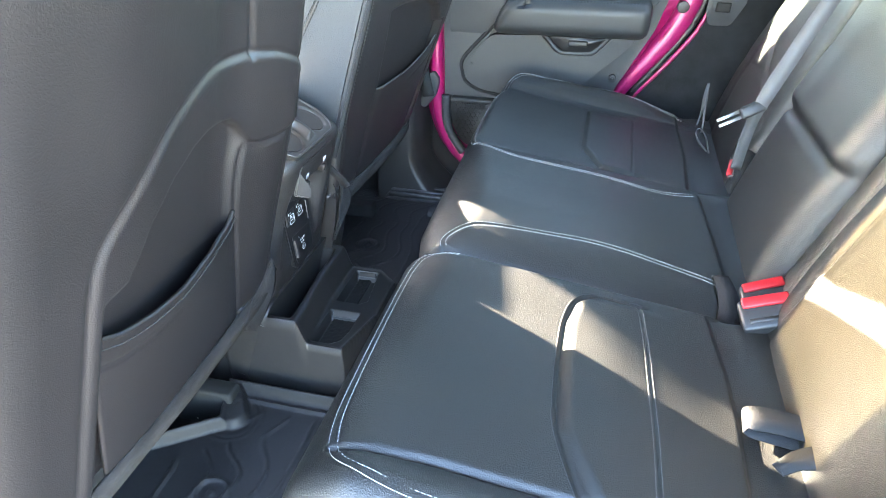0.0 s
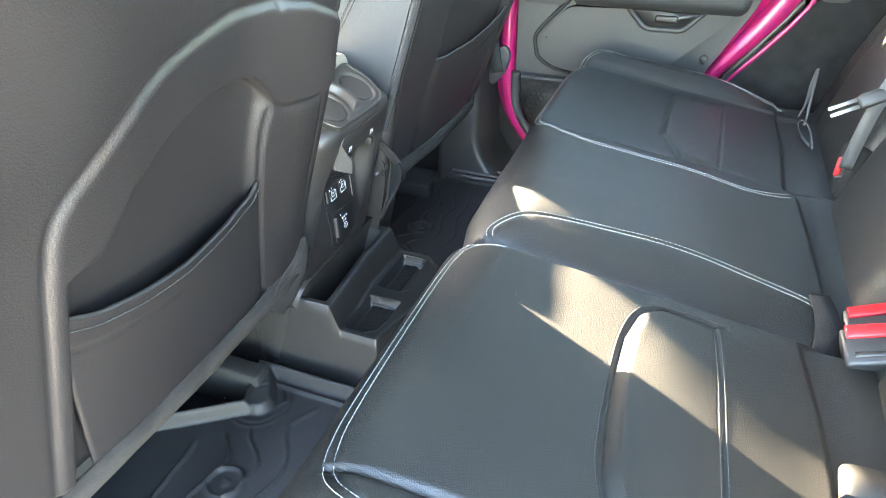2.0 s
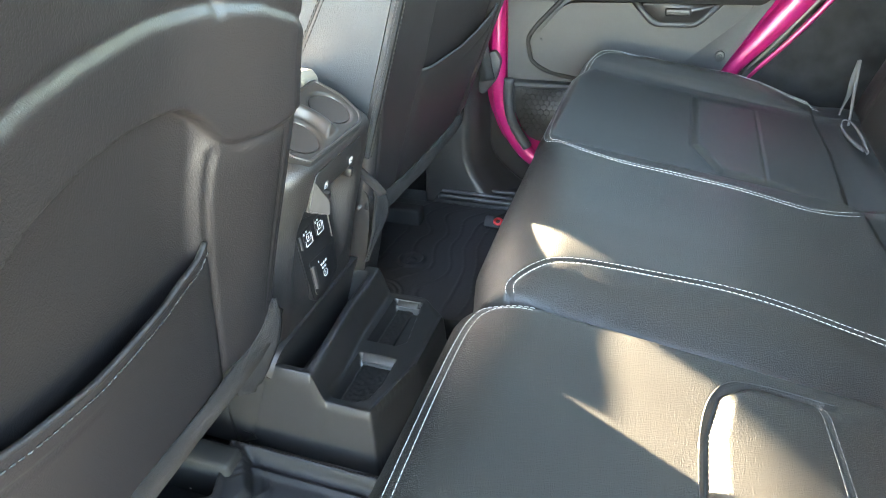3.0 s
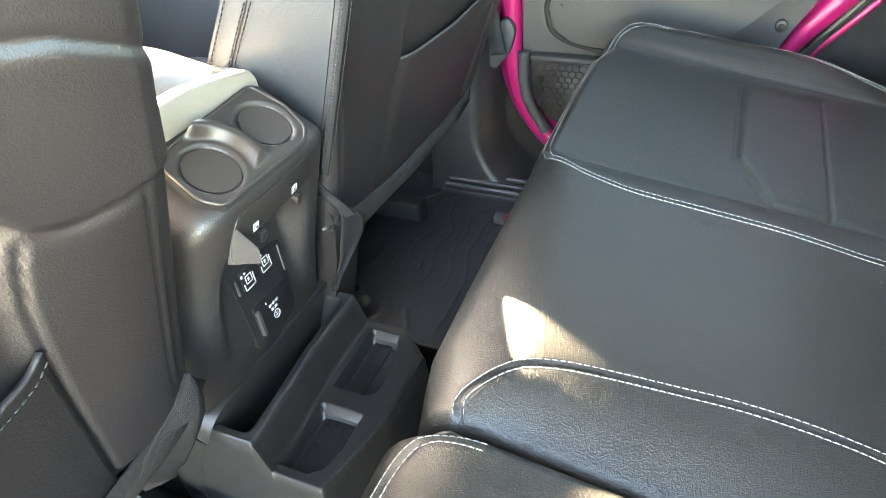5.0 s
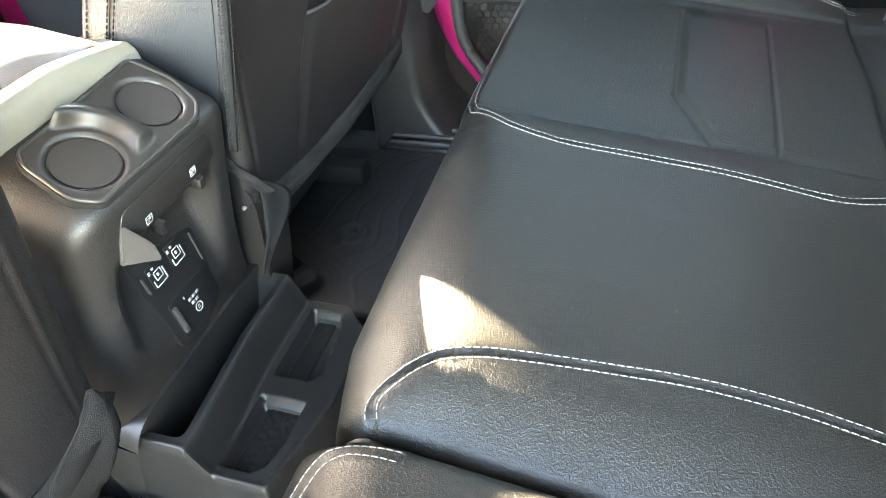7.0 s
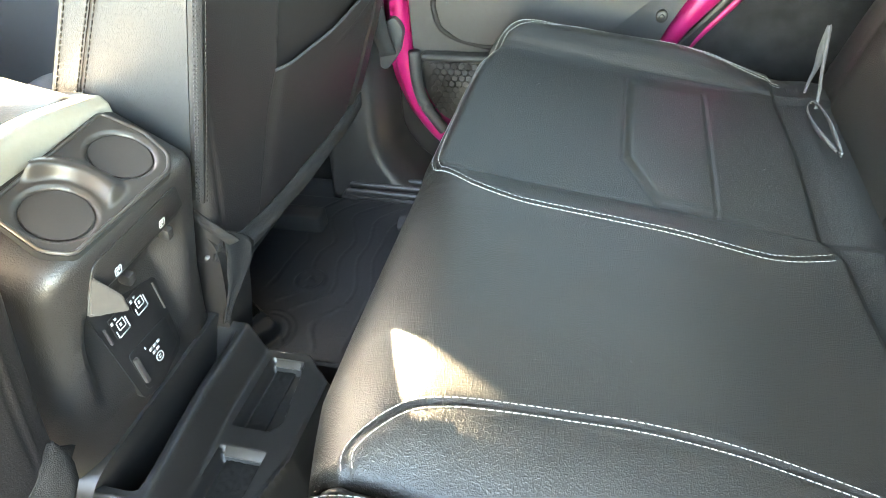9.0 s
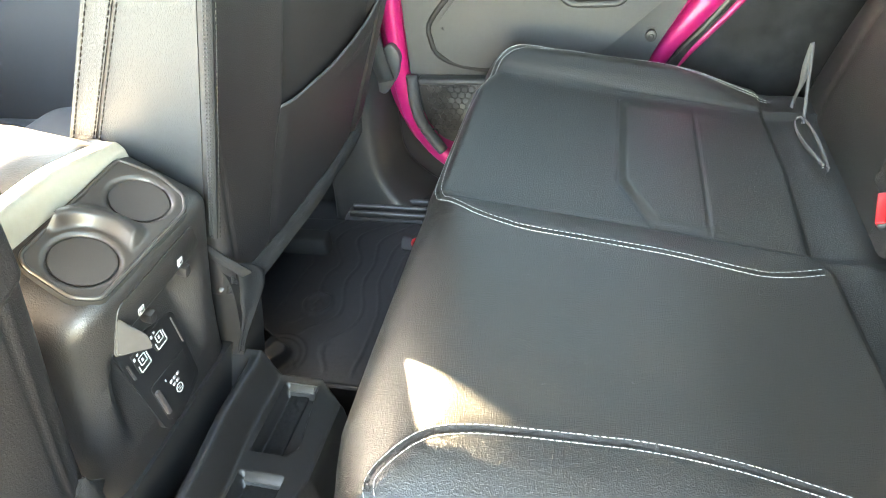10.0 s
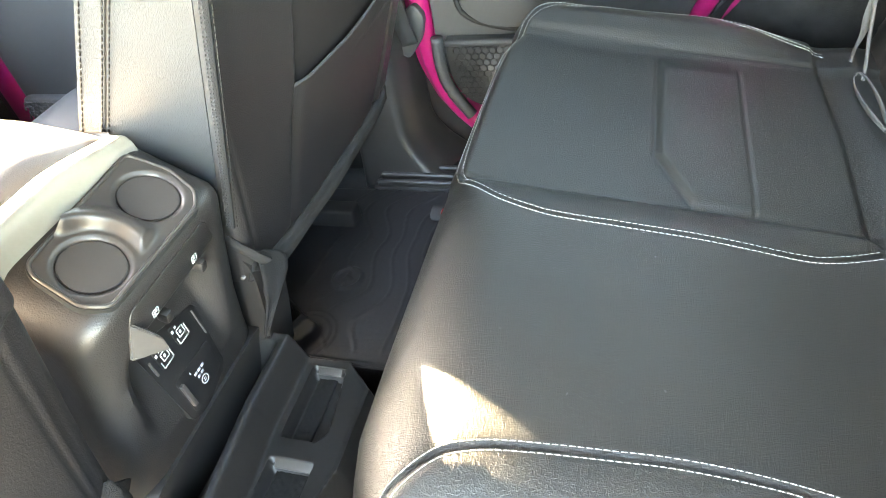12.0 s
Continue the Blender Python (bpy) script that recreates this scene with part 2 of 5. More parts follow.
def loaf(prof, ys, inset, bump=None, warp=None):
    """A closed outline (x, z) carried along y; it shrinks by inset(y) towards the ends and bulges by bump(x, y, z, i)."""
    k = len(prof)
    P = np.array([(p[0], p[1]) for p in prof])
    T = np.roll(P, -1, 0) - np.roll(P, 1, 0)
    N = np.stack([T[:, 1], -T[:, 0]], 1)
    N /= np.maximum(1e-9, np.linalg.norm(N, axis=1))[:, None]
    area = 0.5 * np.sum(P[:, 0] * np.roll(P[:, 1], -1) - np.roll(P[:, 0], -1) * P[:, 1])
    if area < 0:
        N = -N
    verts, faces = [], []
    for y in ys:
        d = inset(y)
        for i in range(k):
            x, z = P[i] - N[i] * d
            h = bump(x, y, z, i) if bump else 0.0
            q = (x + N[i][0] * h, y, z + N[i][1] * h)
            verts.append(warp(*q) if warp else q)
    for a in range(len(ys) - 1):
        for i in range(k):
            j = (i + 1) % k
            faces.append((a * k + i, a * k + j, (a + 1) * k + j, (a + 1) * k + i))
    faces += [tuple(range(k)), tuple((len(ys) - 1) * k + i for i in range(k))]
    return verts, faces


def end_steps(y0, y1, r0, r1, step):
    """Places along y, closer together in the rounded ends."""
    a = [y0 + r0 * (1 - math.cos(t)) for t in np.linspace(0.02, math.pi / 2, 8)] if r0 else [y0]
    b = [y1 - r1 * (1 - math.cos(t)) for t in np.linspace(math.pi / 2, 0.02, 8)] if r1 else [y1]
    n = max(2, int((b[0] - a[-1]) / step))
    return a + [float(t) for t in np.linspace(a[-1], b[0], n + 1)[1:-1]] + b


def roll_in(y0, y1, r0, r1):
    def inset(y):
        d = 0.0
        if r0 and y - y0 < r0:
            e = r0 - (y - y0)
            d = r0 - math.sqrt(max(0, r0 * r0 - e * e))
        if r1 and y1 - y < r1:
            e = r1 - (y1 - y)
            d = max(d, r1 - math.sqrt(max(0, r1 * r1 - e * e)))
        return d
    return inset


def line_gap(x, y, line):
    """How far (x, y) lies from a bent line."""
    best = 9.0
    for (ax, ay), (bx, by) in zip(line, line[1:]):
        dx, dy = bx - ax, by - ay
        t = min(1.0, max(0.0, ((x - ax) * dx + (y - ay) * dy) / (dx * dx + dy * dy + 1e-12)))
        best = min(best, math.hypot(x - ax - t * dx, y - ay - t * dy))
    return best


def stitches(paths, up, length=0.0042, gap=0.0013, r=0.00037):
    """A row of thread stitches along each path (a list of points), lying on the surface whose normal is up(point)."""
    verts, faces = [], []
    for path in paths:
        go = [0.0]
        for a, b in zip(path, path[1:]):
            go.append(go[-1] + (b - a).length)
        arr = np.array([tuple(p) for p in path])

        def at(d):
            return Vector([float(np.interp(d, go, arr[:, c])) for c in range(3)])

        d = 0.0
        while d + length < go[-1]:
            p, q = at(d), at(d + length)
            w = (q - p).normalized()
            u = up((p + q) / 2)
            s = w.cross(u).normalized()
            k = len(verts)
            for c, hgt, wid in ((p - w * r * 0.3, 0.0, 0.5), (p + w * length * 0.25, r, 1.0), (q - w * length * 0.25, r, 1.0), (q + w * r * 0.3, 0.0, 0.5)):
                verts += [tuple(c + s * r * wid), tuple(c + u * (hgt + r * 0.6)), tuple(c - s * r * wid), tuple(c - u * r)]
            for i in range(3):
                for j in range(4):
                    m = (j + 1) % 4
                    faces.append((k + i * 4 + j, k + i * 4 + m, k + i * 4 + 4 + m, k + i * 4 + 4 + j))
            d += length + gap
    return verts, faces


def field(x0, x1, y0, y1, step, height, under):
    """A slab whose upper side is height(x, y) and whose lower side is flat at under."""
    nx, ny = max(2, int((x1 - x0) / step)), max(2, int((y1 - y0) / step))
    xs, ys = np.linspace(x0, x1, nx + 1), np.linspace(y0, y1, ny + 1)
    verts = [(float(x), float(y), height(float(x), float(y))) for y in ys for x in xs]
    w = nx + 1
    faces = [(j * w + i, j * w + i + 1, (j + 1) * w + i + 1, (j + 1) * w + i) for j in range(ny) for i in range(nx)]
    edge = [i for i in range(w)] + [j * w + nx for j in range(1, ny + 1)] + [ny * w + i for i in range(nx - 1, -1, -1)] + [j * w for j in range(ny - 1, 0, -1)]
    k = len(verts)
    verts += [(verts[e][0], verts[e][1], under) for e in edge]
    n = len(edge)
    faces += [(edge[i], edge[(i + 1) % n], k + (i + 1) % n, k + i) for i in range(n)]
    faces.append(tuple(k + i for i in range(n)))
    return verts, faces


# ---- the shell of the cab ----
def setting(name, shape, material, label, category="structure", angle=35):
    ob = part(name, shape, material, None, label, angle)
    return tagged(ob, label, category, kind="structure")


setting("ground", rbox((-40, -40, -0.85), (40, 40, -0.75), 0), ASPHALT, "grey asphalt ground outside the vehicle", "ground")
setting("floor", rbox((-1.75, -0.72, -0.05), (0.62, 0.72, 0.0), 0), CARPET, "dark carpeted cab floor", "floor")
setting("wall_rear", rbox((0.50, -0.72, 0.0), (0.56, 0.72, 0.84), 0.01), CARPET, "dark carpeted rear wall of the cab", "wall")
# The foot well's shade is painted into this block's near-black colour.
setting("wall_front_far", rbox((-1.75, 0.55, 0.0), (-1.52, 0.72, 0.69), 0.0), SHADE, "plain foot well end, its shade put into a near-black colour", "wall")
setting("wall_front", rbox((-1.75, -0.72, 0.0), (-1.34, 0.56, 0.69), 0.03), PLASTIC, "dark plain dashboard under the windscreen", "wall")
# Added, unseen cut-out: its outline blocks sun to shape the cushion patches.
setting("sun_patch_blocker", prism([(0.235, 0.8025), (0.262, 0.8025), (0.318, 0.797), (0.354, 0.785), (0.362, 0.771), (0.378, 0.7675), (0.41, 0.7695), (0.4385, 0.7745), (0.4395, 0.742), (0.54, 0.742), (0.54, 0.84), (0.316, 0.84), (0.304, 0.8065), (0.236, 0.8065)], -1.31, -1.30, "x", 0.0008), PLASTIC, "unseen dark cut-out added to shape the sun patches on the seats", "trim")
# Two added, unseen filters dim the sun on the backrest; their gap leaves a streak.
setting("sun_filter_low", prism([(0.20, 0.822), (0.54, 0.822), (0.54, 0.866), (0.509, 0.879), (0.440, 0.918), (0.343, 0.960), (0.20, 1.01)], -1.306, -1.303, "x", 0), SUN_FILTER, "unseen brown filter added to dim the sun on the backrest", "window")
setting("sun_filter_high", prism([(0.54, 0.908), (0.525, 0.914), (0.447, 0.933), (0.369, 0.971), (0.20, 1.025), (0.20, 1.06), (0.54, 1.06)], -1.306, -1.303, "x", 0), SUN_FILTER, "unseen brown filter added to dim the sun on the backrest", "window")
# Unseen panel added to keep high sun off the backrests.
setting("roof_edge_blocker", prism([(-0.70, 1.08), (0.72, 1.06), (0.72, 1.18), (-0.70, 1.18)], -1.02, -0.99, "x", 0.008), HEADLINER, "unseen grey panel added under the roof edge to block sun", "trim")
setting("window_far", rbox((-0.46, 0.742, 0.62), (0.40, 0.746, 1.17), 0), TINT_GLASS, "tinted side window of the far door", "window")
setting("window_rear", rbox((0.53, -0.72, 0.84), (0.534, 0.72, 1.17), 0), CLEAR_GLASS, "clear rear window of the cab", "window")
setting("window_ledge", rbox((-0.46, 0.735, 0.60), (0.40, 0.752, 0.69), 0.0), PLASTIC, "dark ledge under the far side window", "trim")
setting("roof", rbox((-0.98, -0.72, 1.16), (0.60, 0.72, 1.20), 0.01), HEADLINER, "dark grey headliner over the seats", "ceiling")
setting("wall_far_front", rbox((-1.55, 0.72, -0.04), (-0.50, 0.76, 0.62), 0.0), PLASTIC, "dark plain side wall beside the front seat", "wall")
setting("wall_far_corner", rbox((-1.33, 0.72, 0.62), (-1.0, 0.76, 1.2), 0.01), HEADLINER, "dark grey corner trim beside the windscreen", "wall")
setting("windscreen_post", rbox((-1.31, 0.55, 0.70), (-1.25, 0.74, 1.2), 0.02), HEADLINER, "dark grey windscreen post", "pillar")
setting("window_far_front", rbox((-1.0, 0.738, 0.66), (-0.54, 0.742, 1.17), 0), CLEAR_GLASS, "clear side window of the far front door", "window")
setting("wall_near_front", rbox((-1.55, -0.76, -0.04), (-0.46, -0.72, 0.62), 0.01), PLASTIC, "dark plain side wall beside the front seat", "wall")
setting("wall_far_low", rbox((-0.52, 0.748, -0.05), (0.30, 0.78, 0.60), 0.01), PLASTIC, "dark plain outer side behind the door", "wall")
setting("wall_far_rear", rbox((0.22, 0.74, -0.04), (0.56, 0.78, 0.62), 0.0), PLASTIC, "dark plain side wall behind the door", "wall")
setting("wall_near_rear", rbox((0.40, -0.76, 0.0), (0.56, -0.72, 0.62), 0.01), PLASTIC, "dark plain side wall behind the door", "wall")
for nm, x0, x1, y0, y1 in (("pillar_near", -0.54, -0.46, -0.76, -0.70), ("pillar_far", -0.66, -0.44, 0.72, 0.78), ("pillar_rear_near", 0.46, 0.56, -0.76, -0.70), ("pillar_rear_far", 0.40, 0.56, 0.72, 0.78), ("post_near", -1.05, -0.98, -0.76, -0.70), ("post_far", -1.05, -0.98, 0.70, 0.76)):
    setting(nm, rbox((x0, y0, 0.55), (x1, y1, 1.2), 0.015), HEADLINER, "plain upright roof pillar", "pillar")
setting("sill_near", rbox((-0.50, -0.76, -0.10), (0.45, -0.68, 0.03), 0.02), PLASTIC, "dark plastic door sill", "sill")


# ---- rear bench ----
def bench_z(x):
    """The height of the plain seat plane."""
    return 0.371 - 0.146 * x


SEAM_MID = [(-0.1765, -0.166), (-0.1790, -0.158), (-0.1765, -0.150), (-0.169, -0.140), (-0.157, -0.127), (-0.143, -0.117), (-0.117, -0.108), (-0.078, -0.1015), (-0.035, -0.096), (0.0, -0.092), (0.07, -0.089), (0.13, -0.092), (0.165, -0.098), (0.186, -0.106)]
SEAM_FAR = [(-0.2085, 0.181), (-0.204, 0.1745), (-0.185, 0.163), (-0.163, 0.149), (-0.134, 0.139), (-0.106, 0.134), (-0.052, 0.134), (0.0, 0.134), (0.053, 0.134), (0.105, 0.135), (0.133, 0.142), (0.160, 0.153), (0.173, 0.159)]
EDGE_FAR = [(-0.2085, 0.181), (-0.2125, 0.190), (-0.2155, 0.215), (-0.218, 0.26), (-0.220, 0.33), (-0.219, 0.41), (-0.211, 0.475), (-0.195, 0.522), (-0.165, 0.547), (-0.10, 0.558), (0.02, 0.558), (0.10, 0.548), (0.175, 0.530)]
HEX_FAR = [(-0.026, 0.47), (-0.024, 0.265), (0.012, 0.190)]
LINE_FAR = [(0.070, 0.188), (0.070, 0.46)]
TUCK_FAR = [(-0.204, 0.181), (-0.15, 0.184), (0.0, 0.186), (0.16, 0.184)]
BOLSTER_FAR = [(-0.19, 0.508), (0.0, 0.500), (0.157, 0.494)]
EDGE_NEAR = [(-0.150, -0.1868), (-0.168, -0.1868), (-0.184, -0.188), (-0.198, -0.197), (-0.2050, -0.225), (-0.206, -0.30), (-0.202, -0.42), (-0.196, -0.49), (-0.180, -0.532), (-0.14, -0.552), (-0.05, -0.560), (0.20, -0.560)]
HEX_NEAR = [(0.09, -0.206), (0.025, -0.209), (0.004, -0.228), (-0.005, -0.27), (-0.005, -0.34), (-0.002, -0.40), (0.004, -0.44), (0.029, -0.503), (0.045, -0.52)]
LINE_NEAR = [(0.079, -0.205), (0.087, -0.269), (0.092, -0.351), (0.096, -0.42), (0.098, -0.52)]
BOLSTER_NEAR = [(-0.188, -0.524), (-0.10, -0.514), (0.03, -0.512), (0.17, -0.50)]


def groove(x, y, line, depth, wide):
    d = line_gap(x, y, line)
    return -depth * math.exp(-(d / wide) ** 2) if d < 3 * wide else 0.0


def nose_drop(x, start, front, deep):
    t = min(1.0, max(0.0, (start - x) / (start - front)))
    return deep * (1 - math.sqrt(1 - t * t))


def far_nose(y):
    """Where the rounded front of the far section starts and ends: blunt under the outer pad, full and round in the middle."""
    d = 0.7 * FAR_IN(y)
    start = lerp_table(y, [-0.19, -0.10, 0.05, 0.14, 0.19, 0.45, 0.54, 0.58], [-0.135, -0.135, -0.140, -0.170, -0.203, -0.203, -0.175, -0.15])
    front = lerp_table(y, [-0.19, -0.13, -0.10, 0.05, 0.14, 0.19, 0.45, 0.52, 0.56, 0.58], [-0.206, -0.223, -0.230, -0.233, -0.234, -0.234, -0.235, -0.226, -0.21, -0.19])
    return start + d, front + d


def near_nose(y):
    d = 0.7 * NEAR_IN(y)
    return -0.150 + d, -0.230 + d


def crease_x(y):
    """Where the seat top ends and the plain strip under the backrest begins."""
    return lerp_table(y, [-0.55, -0.437, -0.351, -0.283, -0.229, -0.19, -0.17, -0.09, 0.0, 0.07, 0.160, 0.172, 0.18, 0.35, 0.50], [0.176, 0.177, 0.177, 0.173, 0.165, 0.160, 0.197, 0.194, 0.190, 0.185, 0.178, 0.170, 0.162, 0.165, 0.158])


def rear_relief(x, y):
    c = crease_x(y)
    return -0.0045 * smooth01((x - c) / 0.010) + 0.0055 * smooth01((x - c - 0.012) / 0.045) - 0.0026 * math.exp(-((x - c - 0.004) / 0.0032) ** 2)


CROWN_Y, CROWN_H = [-0.19, -0.095, -0.03, 0.05, 0.11, 0.134, 0.150, 0.168, 0.190, 0.25, 0.485, 0.498, 0.516, 0.536, 0.555, 0.57], [0.010, 0.0110, 0.0135, 0.0135, 0.0112, 0.0095, 0.0072, 0.0028, -0.004, -0.003, -0.004, -0.001, 0.013, 0.0215, 0.0235, 0.019]
FALL_X, FALL_Y = [-0.225, -0.179, -0.1765, -0.169, -0.157, -0.143, -0.117, -0.078, -0.035, 0.0, 0.07, 0.13, 0.165, 0.19], [-0.172, -0.158, -0.150, -0.140, -0.127, -0.117, -0.108, -0.1015, -0.096, -0.092, -0.089, -0.092, -0.098, -0.106]


def far_relief(x, y):
    h = lerp_table(y, CROWN_Y, CROWN_H)
    h *= 1 - smooth01((x - (0.005 if y < 0.3 else 0.03)) / 0.155) if h > 0 else smooth01((x + 0.215) / 0.10)
    mid = lerp_table(x, FALL_X, FALL_Y)
    if y < mid:
        f = (mid - y) / max(0.02, mid + 0.174)
        h -= 0.025 * max(0.0, f) ** 1.7 * min(1.0, (mid + 0.174) / 0.06)
    h += groove(x, y, BOLSTER_FAR, 0.0016, 0.0030)
    h += groove(x, y, SEAM_MID, 0.0030, 0.0024) + groove(x, y, SEAM_FAR, 0.0030, 0.0026) + groove(x, y, EDGE_FAR, 0.0022, 0.0024)
    h += groove(x, y, HEX_FAR, 0.0018, 0.0018) + groove(x, y, LINE_FAR, 0.0015, 0.0018) + groove(x, y, TUCK_FAR, 0.0024, 0.0032)
    cut = lerp_table(y, [0.186, 0.265, 0.5], [0.014, -0.024, -0.026])
    if 0.19 < y < 0.49:
        h += 0.0060 * smooth01((x - cut) / 0.011) * smooth01((y - 0.186) / 0.014) * (1 - smooth01((x - 0.03) / 0.10)) * (1 - smooth01((y - 0.44) / 0.04))
    return h + rear_relief(x, y)


def near_relief(x, y):
    h = 0.0025 * smooth01((y + 0.27) / 0.07) * smooth01((x + 0.19) / 0.04)
    h += 0.012 * smooth01((-0.512 - y) / 0.035) * smooth01((x + 0.20) / 0.05)
    h += groove(x, y, EDGE_NEAR, 0.0026, 0.0026) + groove(x, y, HEX_NEAR, 0.0036, 0.0023) + groove(x, y, LINE_NEAR, 0.0028, 0.0020)
    h += groove(x, y, BOLSTER_NEAR, 0.006, 0.004)
    cut = lerp_table(y, [-0.53, -0.44, -0.34, -0.27, -0.228, -0.209], [0.05, 0.004, -0.005, -0.005, 0.004, 0.025])
    if -0.53 < y < -0.205:
        h += 0.008 * smooth01((x - cut) / 0.016) * (1 - smooth01((x - 0.03) / 0.12)) * smooth01((-0.205 - y) / 0.02)
    return h + rear_relief(x, y)


FAR_IN = roll_in(-0.1735, 0.583, 0.010, 0.040)
NEAR_IN = roll_in(-0.590, -0.1775, 0.042, 0.016)


def far_top(x, y):
    return bench_z(x) + far_relief(x, y) - FAR_IN(y) - nose_drop(x, *far_nose(y), 0.078)


def near_top(x, y):
    return bench_z(x) + near_relief(x, y) - NEAR_IN(y) - nose_drop(x, *near_nose(y), 0.0735)


def cushion(top, nose, ys, inset):
    """A closed cushion: its upper side follows top(x, y) from the rounded front to the rear edge, section by section along y."""
    verts, faces = [], []
    for y in ys:
        start, front = nose(y)
        d = inset(y)
        xs = [front + (start - front) * (1 - math.sin(a)) for a in np.linspace(math.pi / 2, 0, 34)]
        xs += [float(x) for x in np.linspace(start, 0.262 - d, 240)][1:]
        ring = [(x, y, top(x, y)) for x in xs]
        low, end = ring[0][2], ring[-1][2]
        ring += [(0.272 - d, y, end - 0.008), (0.275 - d, y, end - 0.03), (0.272 - d, y, 0.20 + d), (-0.16 + d, y, 0.20 + d), (front + 0.045, y, 0.205 + d)]
        ring += [(front + 0.024, y, 0.235 + 0.6 * d), (front + 0.010, y, 0.5 * (low + 0.235)), (front + 0.003, y, low - 0.02)]
        verts += ring
        k = len(ring)
    for a in range(len(ys) - 1):
        for i in range(k):
            j = (i + 1) % k
            faces.append((a * k + i, a * k + j, (a + 1) * k + j, (a + 1) * k + i))
    faces += [tuple(range(k)), tuple((len(ys) - 1) * k + i for i in range(k))]
    return verts, faces


def on_far(p):
    e = 0.002
    return Vector((far_top(p.x - e, p.y) - far_top(p.x + e, p.y), far_top(p.x, p.y - e) - far_top(p.x, p.y + e), 2 * e)).normalized()


def on_near(p):
    e = 0.002
    return Vector((near_top(p.x - e, p.y) - near_top(p.x + e, p.y), near_top(p.x, p.y - e) - near_top(p.x, p.y + e), 2 * e)).normalized()


def laid(line, top, shift, n=120):
    """A seam line moved sideways by shift and laid on the seat."""
    flat = spline([(a, b, 0) for a, b in line], n)
    out = []
    for i, p in enumerate(flat):
        d = flat[min(n - 1, i + 1)] - flat[max(0, i - 1)]
        s = Vector((-d.y, d.x, 0)).normalized()
        q = p + s * shift
        out.append(Vector((q.x, q.y, top(q.x, q.y) + 0.0003)))
    return out


# ---- backrests of the rear bench ----
def back_x(z):
    return 0.243 + 0.36 * (z - 0.36)


def back_profile(z0, z1, thick):
    front = [(back_x(float(z)), float(z)) for z in np.linspace(z0 + 0.03, z1 - 0.03, 90)]
    top = [(back_x(z1 - 0.03) + 0.012, z1 - 0.012), (back_x(z1) + 0.035, z1), (back_x(z1) + thick - 0.02, z1 - 0.004), (back_x(z1) + thick, z1 - 0.03)]
    low = [(back_x(z0) + thick, z0), (back_x(z0) + 0.02, z0), (back_x(z0) + 0.004, z0 + 0.01)]
    return front + top + low


BACK = back_profile(0.30, 0.86, 0.10)


def back_relief(kind):
    def relief(x, y, z, i):
        if i >= 90:
            return 0.0
        h = 0.010 * math.sin(math.pi * min(1, max(0, (z - 0.30) / 0.30)))
        if kind == "near":
            h += groove(y, z, [(-0.205, 0.33), (-0.215, 0.48), (-0.23, 0.80)], 0.003, 0.005)
            h += 0.010 * smooth01((-0.205 - y) / -0.05) * 0
            h += groove(y, z, [(-0.57, 0.56), (-0.16, 0.55)], 0.002, 0.005)
        if kind == "far":
            h += groove(y, z, [(0.50, 0.34), (0.515, 0.46), (0.50, 0.60), (0.44, 0.78)], 0.003, 0.005)
            h += groove(y, z, [(0.58, 0.47), (0.30, 0.50)], 0.002, 0.005)
            h += groove(y, z, [(0.47, 0.545), (0.33, 0.47), (0.24, 0.44)], 0.003, 0.006)
        if kind == "middle":
            h += 0.010 * smooth01((z - 0.502) / 0.02) + groove(y, z, [(-0.09, 0.505), (0.22, 0.497)], 0.006, 0.006)
            h += 0.006
        return h
    return relief


